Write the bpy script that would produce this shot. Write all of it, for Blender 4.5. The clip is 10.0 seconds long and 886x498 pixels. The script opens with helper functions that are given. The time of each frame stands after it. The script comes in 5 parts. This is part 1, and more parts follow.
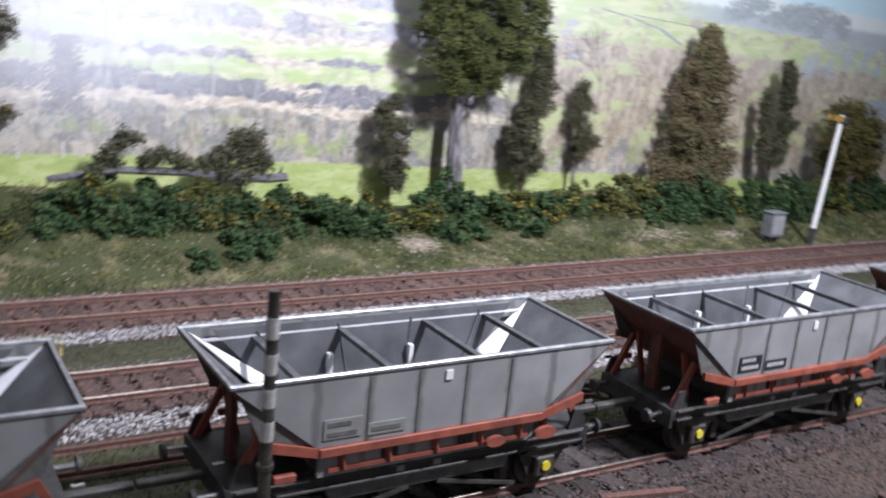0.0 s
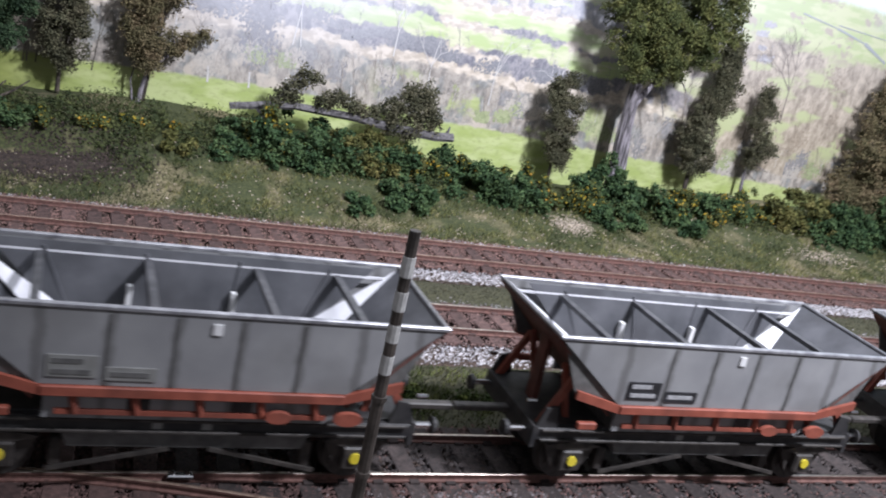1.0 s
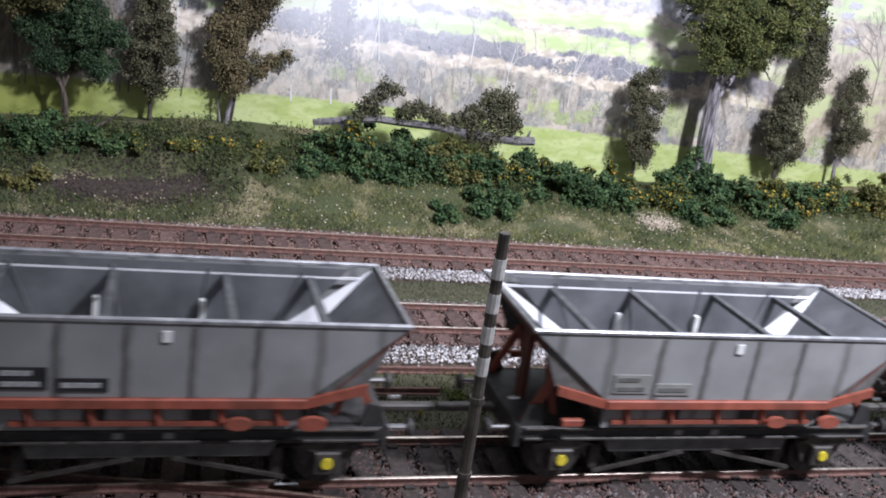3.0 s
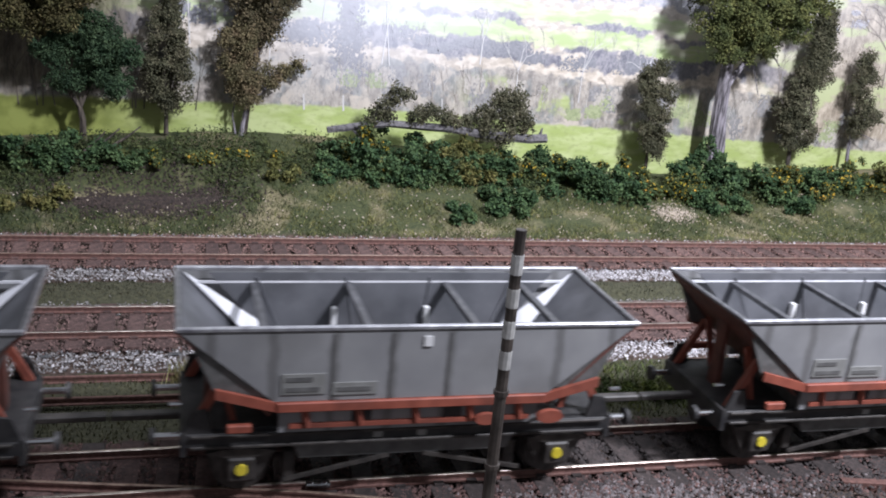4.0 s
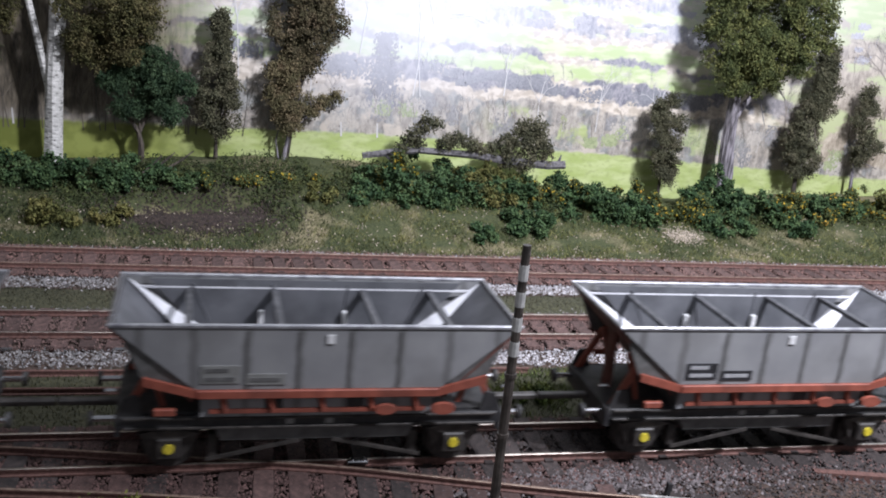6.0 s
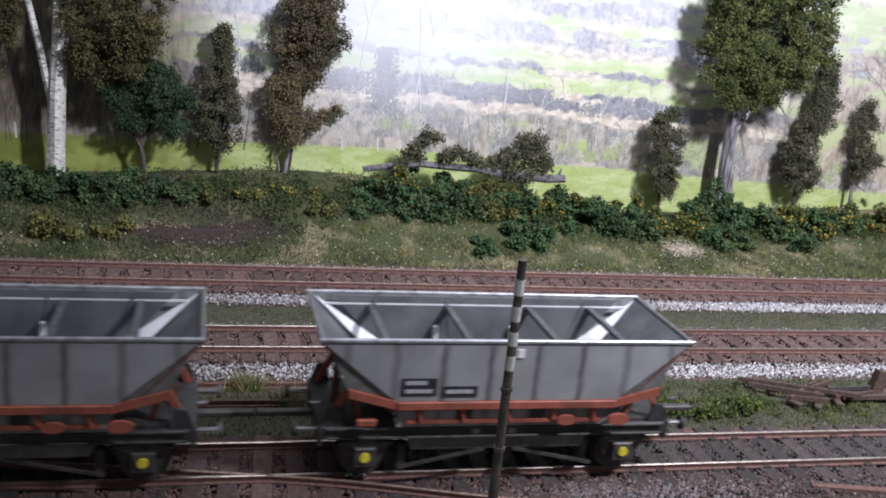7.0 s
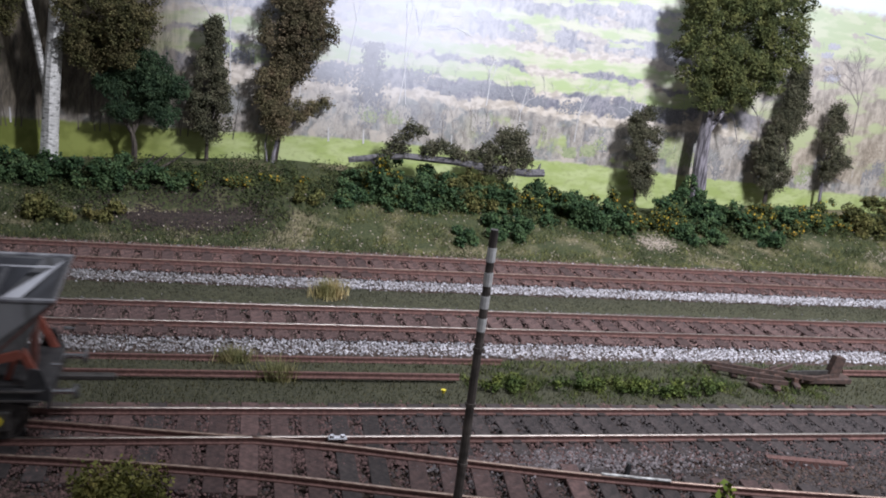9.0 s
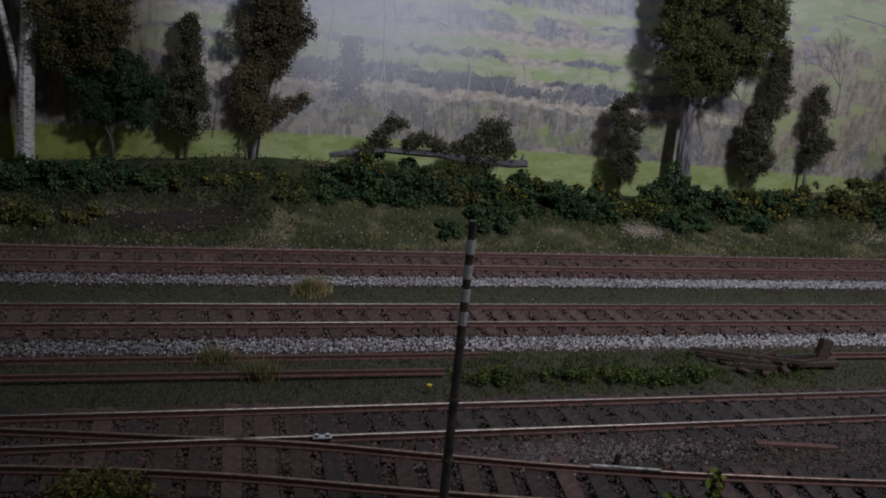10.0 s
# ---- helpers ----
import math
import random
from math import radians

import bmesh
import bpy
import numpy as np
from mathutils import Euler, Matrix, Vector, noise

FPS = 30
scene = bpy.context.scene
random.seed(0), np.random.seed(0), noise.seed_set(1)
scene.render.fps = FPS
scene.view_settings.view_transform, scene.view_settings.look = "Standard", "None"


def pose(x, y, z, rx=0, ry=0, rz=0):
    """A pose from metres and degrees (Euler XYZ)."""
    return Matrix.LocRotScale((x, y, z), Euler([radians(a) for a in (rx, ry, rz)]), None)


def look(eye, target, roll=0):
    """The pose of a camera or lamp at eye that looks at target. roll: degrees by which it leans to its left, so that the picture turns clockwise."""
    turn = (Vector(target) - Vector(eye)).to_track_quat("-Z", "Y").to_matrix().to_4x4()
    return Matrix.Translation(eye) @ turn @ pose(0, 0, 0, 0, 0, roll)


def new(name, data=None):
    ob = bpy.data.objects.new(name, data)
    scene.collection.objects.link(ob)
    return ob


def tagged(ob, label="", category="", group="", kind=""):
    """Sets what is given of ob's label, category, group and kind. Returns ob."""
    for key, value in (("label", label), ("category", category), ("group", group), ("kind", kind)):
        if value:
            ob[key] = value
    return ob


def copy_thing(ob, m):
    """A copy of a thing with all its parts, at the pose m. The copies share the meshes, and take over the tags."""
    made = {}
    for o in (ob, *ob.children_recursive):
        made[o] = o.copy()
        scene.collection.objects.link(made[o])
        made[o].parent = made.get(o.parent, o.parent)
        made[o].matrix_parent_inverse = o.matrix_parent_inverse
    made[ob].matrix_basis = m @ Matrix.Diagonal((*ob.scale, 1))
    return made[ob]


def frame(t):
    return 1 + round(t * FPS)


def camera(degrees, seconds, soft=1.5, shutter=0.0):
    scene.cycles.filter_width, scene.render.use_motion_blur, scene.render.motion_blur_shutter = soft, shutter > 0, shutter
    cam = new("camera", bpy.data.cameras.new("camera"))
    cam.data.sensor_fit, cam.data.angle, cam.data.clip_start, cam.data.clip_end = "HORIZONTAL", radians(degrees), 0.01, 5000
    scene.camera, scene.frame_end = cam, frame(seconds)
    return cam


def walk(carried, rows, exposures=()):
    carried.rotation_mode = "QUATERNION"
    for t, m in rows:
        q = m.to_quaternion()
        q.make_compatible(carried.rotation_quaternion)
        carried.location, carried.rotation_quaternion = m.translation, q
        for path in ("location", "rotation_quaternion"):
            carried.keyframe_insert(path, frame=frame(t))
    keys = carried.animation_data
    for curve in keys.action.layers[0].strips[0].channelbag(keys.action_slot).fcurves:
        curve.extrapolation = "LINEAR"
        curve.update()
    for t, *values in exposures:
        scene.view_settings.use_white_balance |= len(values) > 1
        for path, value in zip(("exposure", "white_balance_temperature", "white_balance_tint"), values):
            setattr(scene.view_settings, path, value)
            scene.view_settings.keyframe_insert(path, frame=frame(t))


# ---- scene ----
PATH = [
    (0, (-0.031, -0.19, 0.12), (1.004, 1.449, -0.372), 5.7),
    (0.5, (-0.035, -0.192, 0.12), (0.845, 1.522, -0.415), 12.5),
    (1, (-0.03, -0.193, 0.118), (0.722, 1.566, -0.468), 12.9),
    (1.5, (-0.029, -0.191, 0.117), (0.648, 1.596, -0.472), 10.3),
    (2, (-0.03, -0.193, 0.116), (0.586, 1.614, -0.48), 9.6),
    (2.5, (-0.031, -0.194, 0.117), (0.564, 1.618, -0.485), 9.5),
    (4, (-0.033, -0.199, 0.119), (0.517, 1.627, -0.487), 5.7),
    (4.5, (-0.035, -0.202, 0.118), (0.493, 1.63, -0.488), 5.2),
    (5, (-0.039, -0.211, 0.12), (0.469, 1.625, -0.488), 6.0),
    (5.5, (-0.041, -0.225, 0.126), (0.447, 1.616, -0.485), 6.2),
    (6, (-0.043, -0.235, 0.129), (0.454, 1.616, -0.441), 5.9),
    (7.5, (-0.042, -0.238, 0.13), (0.44, 1.625, -0.414), 6.1),
    (8, (-0.045, -0.244, 0.129), (0.429, 1.622, -0.414), 6.6),
    (8.5, (-0.047, -0.249, 0.135), (0.449, 1.606, -0.425), 7.2),
    (9, (-0.045, -0.254, 0.128), (0.479, 1.599, -0.409), 7.1),
    (9.5, (-0.044, -0.254, 0.127), (0.497, 1.594, -0.415), 6.7),
    (10, (-0.042, -0.251, 0.127), (0.506, 1.593, -0.42), 5.7),
]
EXPOSURES = [(0, -0.02), (1.0, 0.04), (2.5, 0.13), (5.0, 0.10), (6.0, 0.05), (7.5, -0.05), (8.0, 0.05), (8.5, 0.04), (9.0, -0.22), (9.3, -0.5), (9.6, -1.14), (10.0, -1.95)]
cam = camera(49.7, 10.0, soft=1.9, shutter=0.5)
walk(cam, [(t, look(eye, target, roll)) for t, eye, target, roll in PATH], EXPOSURES)

# ---- world, lamps, exposure ----
world = bpy.data.worlds.new("world")
scene.world = world
world.use_nodes = True
world.node_tree.nodes["Background"].inputs[0].default_value = (0.84, 0.88, 1.0, 1)
world.node_tree.nodes["Background"].inputs[1].default_value = 0.22


def area(name, eye, target, size, watts, colour):
    data = bpy.data.lights.new(name, "AREA")
    data.shape, data.size, data.energy, data.color = "DISK", size, watts, colour
    ob = new(name, data)
    ob.matrix_basis = look(eye, target)
    return ob


spot = bpy.data.lights.new("layout_spotlight", "SPOT")
spot.energy, spot.color, spot.shadow_soft_size, spot.spot_size, spot.spot_blend = 25.5, (0.865, 0.885, 1.0), 0.020, radians(104), 1.0
new("layout_spotlight", spot).matrix_basis = look((0.25, -0.20, 0.395), (0.200, 0.29, 0.072))
# unseen soft fill from above, added to stand for general room light
area("overhead_fill", (0.15, -0.05, 1.10), (0.12, 0.10, 0.0), 0.45, 5.0, (0.84, 0.88, 1.0))

# ---- materials ----


def principled(name):
    mat = bpy.data.materials.new(name)
    mat.use_nodes = True
    return mat, mat.node_tree.nodes, mat.node_tree.links, mat.node_tree.nodes["Principled BSDF"]


def surface(name, low, high, scale=300.0, rough=0.8, metal=0.0, bump=0.3, stain=None, stain_scale=30.0, stain_amount=0.5, pieces=0.0, per="object"):
    """A two-colour grain, a larger stain and a fine relief; pieces: how far single pieces differ in brightness."""
    mat, nodes, links, bsdf = principled(name)
    coord = nodes.new("ShaderNodeTexCoord")
    grain = nodes.new("ShaderNodeTexNoise")
    grain.inputs["Scale"].default_value, grain.inputs["Detail"].default_value = scale, 6
    links.new(coord.outputs["Object"], grain.inputs["Vector"])
    ramp = nodes.new("ShaderNodeValToRGB")
    ramp.color_ramp.elements[0].position, ramp.color_ramp.elements[1].position = 0.32, 0.68
    ramp.color_ramp.elements[0].color, ramp.color_ramp.elements[1].color = (*low, 1), (*high, 1)
    links.new(grain.outputs["Fac"], ramp.inputs["Fac"])
    colour = ramp.outputs["Color"]
    if stain:
        blot = nodes.new("ShaderNodeTexNoise")
        blot.inputs["Scale"].default_value, blot.inputs["Detail"].default_value = stain_scale, 4
        links.new(coord.outputs["Object"], blot.inputs["Vector"])
        limit = nodes.new("ShaderNodeMapRange")
        limit.inputs[1].default_value, limit.inputs[2].default_value = 0.45, 0.65
        limit.inputs[4].default_value = stain_amount
        links.new(blot.outputs["Fac"], limit.inputs[0])
        mix = nodes.new("ShaderNodeMixRGB")
        links.new(limit.outputs[0], mix.inputs[0])
        links.new(colour, mix.inputs[1])
        mix.inputs[2].default_value = (*stain, 1)
        colour = mix.outputs[0]
    if pieces:
        if per == "island":
            info = nodes.new("ShaderNodeNewGeometry").outputs["Random Per Island"]
        else:
            info = nodes.new("ShaderNodeObjectInfo").outputs["Random"]
        span = nodes.new("ShaderNodeMapRange")
        span.inputs[3].default_value, span.inputs[4].default_value = 1 - pieces, 1 + pieces
        links.new(info, span.inputs[0])
        hsv = nodes.new("ShaderNodeHueSaturation")
        links.new(span.outputs[0], hsv.inputs["Value"])
        links.new(colour, hsv.inputs["Color"])
        colour = hsv.outputs[0]
    links.new(colour, bsdf.inputs["Base Color"])
    bsdf.inputs["Roughness"].default_value, bsdf.inputs["Metallic"].default_value = rough, metal
    if bump:
        relief = nodes.new("ShaderNodeBump")
        relief.inputs["Strength"].default_value, relief.inputs["Distance"].default_value = bump, 0.0006
        links.new(grain.outputs["Fac"], relief.inputs["Height"])
        links.new(relief.outputs[0], bsdf.inputs["Normal"])
    return mat


def leafy(name, dark, light, accent=None, share=0.0):
    """Foliage: each scrap its own tone; a share of the scraps takes the accent colour."""
    mat, nodes, links, bsdf = principled(name)
    info = nodes.new("ShaderNodeNewGeometry")
    ramp = nodes.new("ShaderNodeValToRGB")
    ramp.color_ramp.elements[0].color, ramp.color_ramp.elements[1].color = (*dark, 1), (*light, 1)
    if accent:
        ramp.color_ramp.elements[1].position = 1 - share
        extra = ramp.color_ramp.elements.new(min(0.999, 1 - share + 0.01))
        extra.color = (*accent, 1)
    links.new(info.outputs["Random Per Island"], ramp.inputs["Fac"])
    coord = nodes.new("ShaderNodeTexCoord")
    drift = nodes.new("ShaderNodeTexNoise")
    drift.inputs["Scale"].default_value, drift.inputs["Detail"].default_value = 130, 3
    links.new(coord.outputs["Object"], drift.inputs["Vector"])
    hsv = nodes.new("ShaderNodeHueSaturation")
    for socket, lo, hi in (("Hue", 0.525, 0.475), ("Value", 0.62, 1.45)):
        span = nodes.new("ShaderNodeMapRange")
        span.inputs[1].default_value, span.inputs[2].default_value, span.inputs[3].default_value, span.inputs[4].default_value = 0.35, 0.65, lo, hi
        links.new(drift.outputs["Fac"], span.inputs[0])
        links.new(span.outputs[0], hsv.inputs[socket])
    links.new(ramp.outputs[0], hsv.inputs["Color"])
    links.new(hsv.outputs[0], bsdf.inputs["Base Color"])
    bsdf.inputs["Roughness"].default_value = 0.75
    bsdf.inputs["Specular IOR Level"].default_value = 0.25
    return mat




def ground_cover():
    """Brown scatter round the tracks, and turf with straw and green patches on the bank."""
    mat, nodes, links, bsdf = principled("ground_cover")
    coord = nodes.new("ShaderNodeTexCoord")
    axes = nodes.new("ShaderNodeSeparateXYZ")
    links.new(coord.outputs["Object"], axes.inputs[0])

    def tex(scale, detail=6):
        n = nodes.new("ShaderNodeTexNoise")
        n.inputs["Scale"].default_value, n.inputs["Detail"].default_value = scale, detail
        links.new(coord.outputs["Object"], n.inputs["Vector"])
        return n.outputs["Fac"]

    def ramp(v, lo, hi, a, b):
        n = nodes.new("ShaderNodeValToRGB")
        n.color_ramp.elements[0].position, n.color_ramp.elements[1].position = lo, hi
        n.color_ramp.elements[0].color, n.color_ramp.elements[1].color = (*a, 1), (*b, 1)
        links.new(v, n.inputs["Fac"])
        return n.outputs[0]

    def mix(f, a, b):
        n = nodes.new("ShaderNodeMixRGB")
        links.new(f, n.inputs[0])
        links.new(a, n.inputs[1])
        links.new(b, n.inputs[2])
        return n.outputs[0]

    grain = tex(800)
    scatter = ramp(grain, 0.3, 0.7, (0.036, 0.025, 0.020), (0.100, 0.066, 0.051))
    green = ramp(grain, 0.3, 0.7, (0.022, 0.030, 0.011), (0.070, 0.078, 0.028))
    straw = ramp(grain, 0.3, 0.7, (0.10, 0.085, 0.045), (0.24, 0.205, 0.120))
    patch = ramp(tex(38, 5), 0.50, 0.62, (0, 0, 0), (1, 1, 1))
    turf = mix(patch, green, straw)
    shift = nodes.new("ShaderNodeMath")
    shift.operation = "MULTIPLY_ADD"
    shift.inputs[1].default_value = 0.010
    links.new(tex(70), shift.inputs[0])
    links.new(axes.outputs["Y"], shift.inputs[2])
    edge = nodes.new("ShaderNodeMapRange")
    edge.inputs[1].default_value, edge.inputs[2].default_value = 0.192, 0.198
    links.new(shift.outputs[0], edge.inputs[0])
    moss = ramp(grain, 0.3, 0.7, (0.026, 0.027, 0.014), (0.066, 0.064, 0.034))
    base = scatter
    for lo, hi in ((0.026, 0.064), (0.113, 0.138)):
        inside = nodes.new("ShaderNodeMath")
        inside.operation, inside.inputs[1].default_value, inside.inputs[2].default_value = "COMPARE", (lo + hi) / 2, (hi - lo) / 2
        links.new(shift.outputs[0], inside.inputs[0])
        base = mix(inside.outputs[0], base, moss)
    links.new(mix(edge.outputs[0], base, turf), bsdf.inputs["Base Color"])
    bsdf.inputs["Roughness"].default_value = 0.95
    relief = nodes.new("ShaderNodeBump")
    relief.inputs["Strength"].default_value, relief.inputs["Distance"].default_value = 0.8, 0.0006
    links.new(grain, relief.inputs["Height"])
    links.new(relief.outputs[0], bsdf.inputs["Normal"])
    return mat


soil = ground_cover()
rust_rail = surface("rusty_rail_paint", (0.082, 0.040, 0.033), (0.165, 0.083, 0.068), 900, 0.75, bump=0.3)
rail_top = surface("worn_rail_head", (0.30, 0.25, 0.22), (0.55, 0.48, 0.42), 500, 0.32, metal=0.9, bump=0.05)
rail_top_dull = surface("dull_rail_head", (0.20, 0.13, 0.10), (0.38, 0.28, 0.22), 500, 0.45, metal=0.6, bump=0.05)
sleeper_brown = surface("weathered_sleeper", (0.052, 0.031, 0.028), (0.112, 0.066, 0.058), 600, 0.9, bump=0.5, pieces=0.35)
sleeper_dark = surface("dark_sleeper", (0.024, 0.019, 0.018), (0.056, 0.042, 0.039), 600, 0.9, bump=0.5, pieces=0.3)
ballast_rust = surface("rusty_ballast", (0.078, 0.043, 0.037), (0.180, 0.106, 0.091), 500, 0.95, bump=0.2, pieces=0.55, per="island")
ballast_grey = surface("pale_ballast", (0.20, 0.19, 0.20), (0.47, 0.45, 0.46), 500, 0.9, bump=0.2, pieces=0.5, per="island")
ballast_brown = surface("sooty_brown_ballast", (0.052, 0.029, 0.026), (0.128, 0.074, 0.066), 500, 0.95, bump=0.2, pieces=0.55, per="island")
ballast_mid = surface("brown_ballast", (0.058, 0.035, 0.031), (0.150, 0.092, 0.082), 500, 0.95, bump=0.2, pieces=0.6, per="island")
ballast_dirty = surface("dirty_ballast", (0.10, 0.095, 0.095), (0.27, 0.255, 0.25), 500, 0.95, bump=0.2, pieces=0.5, per="island")
ballast_dark = surface("sooty_ballast", (0.026, 0.022, 0.022), (0.066, 0.053, 0.050), 500, 0.95, bump=0.2, pieces=0.5, per="island")


# ---- mesh helpers ----


def mesh_of(name, bm, mat):
    mesh = bpy.data.meshes.new(name)
    bm.to_mesh(mesh)
    bm.free()
    for m in mat if isinstance(mat, (list, tuple)) else [mat]:
        mesh.materials.append(m)
    return mesh


def part(name, bm, mat, parent=None, label=""):
    ob = new(name, mesh_of(name, bm, mat))
    ob.parent = parent
    return tagged(ob, label)


def box(bm, x0, x1, y0, y1, z0, z1, bevel=0.0):
    made = bmesh.ops.create_cube(bm, size=1.0, matrix=Matrix.Translation(((x0 + x1) / 2, (y0 + y1) / 2, (z0 + z1) / 2)) @ Matrix.Diagonal((x1 - x0, y1 - y0, z1 - z0, 1)))
    if bevel:
        edges = {e for v in made["verts"] for e in v.link_edges}
        bmesh.ops.bevel(bm, geom=list(edges), offset=bevel, segments=1, affect="EDGES")
    return bm


def one_box(*args, **kw):
    return box(bmesh.new(), *args, **kw)


def rod(bm, a, b, r0, r1=None, sides=8):
    a, b = Vector(a), Vector(b)
    d = b - a
    m = Matrix.Translation((a + b) / 2) @ d.to_track_quat("Z", "Y").to_matrix().to_4x4()
    bmesh.ops.create_cone(bm, cap_ends=True, segments=sides, radius1=r0, radius2=r0 if r1 is None else r1, depth=d.length, matrix=m)
    return bm


def one_rod(a, b, r0, r1=None, sides=8):
    return rod(bmesh.new(), a, b, r0, r1, sides)


def bar(bm, a, b, wide, tall):
    """A square bar from a to b."""
    a, b = Vector(a), Vector(b)
    d = b - a
    m = Matrix.Translation((a + b) / 2) @ d.to_track_quat("X", "Z").to_matrix().to_4x4() @ Matrix.Diagonal((d.length, wide, tall, 1))
    bmesh.ops.create_cube(bm, size=1.0, matrix=m)
    return bm


def one_bar(a, b, wide, tall):
    return bar(bmesh.new(), a, b, wide, tall)


def prism(bm, outline, y0, y1):
    """An outline in x and z, pulled from y0 to y1."""
    front = [bm.verts.new((x, y0, z)) for x, z in outline]
    back = [bm.verts.new((x, y1, z)) for x, z in outline]
    bm.faces.new(front)
    bm.faces.new(back[::-1])
    for i in range(len(outline)):
        j = (i + 1) % len(outline)
        bm.faces.new((front[j], front[i], back[i], back[j]))
    bmesh.ops.recalc_face_normals(bm, faces=bm.faces)
    return bm


def empty(name, label, category, group="", at=None, kind=""):
    ob = new(name)
    ob.empty_display_size = 0.01
    if at is not None:
        ob.matrix_basis = at
    return tagged(ob, label, category, group, kind)


def fast_mesh(name, verts, faces, mat):
    mesh = bpy.data.meshes.new(name)
    mesh.vertices.add(len(verts))
    mesh.vertices.foreach_set("co", np.asarray(verts, dtype=np.float32).ravel())
    faces = np.asarray(faces, dtype=np.int32)
    n, k = faces.shape
    mesh.loops.add(n * k)
    mesh.loops.foreach_set("vertex_index", faces.ravel())
    mesh.polygons.add(n)
    mesh.polygons.foreach_set("loop_start", np.arange(0, n * k, k, dtype=np.int32))
    mesh.update(calc_edges=True)
    for m in mat if isinstance(mat, (list, tuple)) else [mat]:
        mesh.materials.append(m)
    return mesh


CRUMB = np.array([(1, 0, -0.3), (-1, 0, -0.3), (0, 1, -0.3), (0, -1, -0.3), (0, 0, 1)], dtype=float)
CRUMB_FACES = np.array([(0, 2, 4), (2, 1, 4), (1, 3, 4), (3, 0, 4)])


def stones(name, points, size, mat, rng, label="", category="", parent=None):
    """Loose angular stones at the given points, as one sheet of stuff."""
    n = len(points)
    shape = CRUMB[None] * (size * rng.uniform(0.5, 1.2, (n, 1, 1))) * rng.uniform(0.55, 1.25, (n, 5, 1))
    turn = rng.uniform(0, 2 * np.pi, n)
    c, s = np.cos(turn)[:, None], np.sin(turn)[:, None]
    x, y = shape[..., 0] * c - shape[..., 1] * s, shape[..., 0] * s + shape[..., 1] * c
    tilt = rng.uniform(-0.6, 0.6, n)[:, None]
    z = shape[..., 2] * 0.8 + x * tilt
    verts = np.stack([x, y, z], -1) + points[:, None, :]
    faces = (CRUMB_FACES[None] + 5 * np.arange(n)[:, None, None]).reshape(-1, 3)
    ob = new(name, fast_mesh(name, verts.reshape(-1, 3), faces, mat))
    ob.parent = parent
    return tagged(ob, label, category, "", "stuff")


def scraps(centres, size, rng, stretch=1.0, up=0.0):
    """Small bent four-cornered scraps of leaf, turned every way."""
    n = len(centres)
    a = rng.normal(size=(n, 3))
    a[:, 2] += up
    a /= np.linalg.norm(a, axis=1, keepdims=True)
    b = np.cross(a, rng.normal(size=(n, 3)))
    b /= np.linalg.norm(b, axis=1, keepdims=True)
    c = np.cross(a, b)
    s = (size * rng.uniform(0.6, 1.3, n))[:, None]
    quad = np.stack([centres - b * s * stretch, centres - c * s * 0.6 + a * s * 0.25, centres + b * s * stretch, centres + c * s * 0.6 + a * s * 0.25], 1)
    return quad.reshape(-1, 3), np.arange(4 * n).reshape(n, 4)


def clumped(rng, blobs, count, shell=0.55):
    """Points in a heap of round clumps (x, y, z, radius); most near each clump's skin."""
    blobs = np.array(blobs, dtype=float)
    w = blobs[:, 3] ** 2
    pick = rng.choice(len(blobs), count, p=w / w.sum())
    d = rng.normal(size=(count, 3))
    d /= np.linalg.norm(d, axis=1, keepdims=True)
    r = blobs[pick, 3] * (shell + (1 - shell) * rng.random(count) ** 0.7) * (1 + 0.18 * rng.normal(size=count))
    return blobs[pick, :3] + d * r[:, None]


# ---- the ground ----
BOARD_Y = 0.281          # face of the painted backscene
GROUND = -0.0045         # level of the ballast below the rail heads


def smooth(a, b, v):
    v = np.clip((v - a) / (b - a), 0, 1)
    return v * v * (3 - 2 * v)


def bank_height(x, y):
    """The grass bank behind the far track, higher to the west."""
    x, y = np.asarray(x, dtype=float), np.asarray(y, dtype=float)
    top = 0.014 + 0.008 * smooth(0.25, -0.05, x) + 0.004 * np.sin(x * 19 + 1)
    rise = smooth(0.188, 0.268, y) * top
    hollow = -0.011 * np.exp(-(((x + 0.044) / 0.032) ** 4 + ((y - 0.229) / 0.009) ** 6))
    return rise + hollow


def ground_height(x, y):
    x, y = np.asarray(x, dtype=float), np.asarray(y, dtype=float)
    cess = -0.0022 * smooth(0.100, 0.106, y) * smooth(0.124, 0.118, y) - 0.0015 * smooth(0.014, 0.020, y) * smooth(0.052, 0.046, y)
    return GROUND + bank_height(x, y) + cess


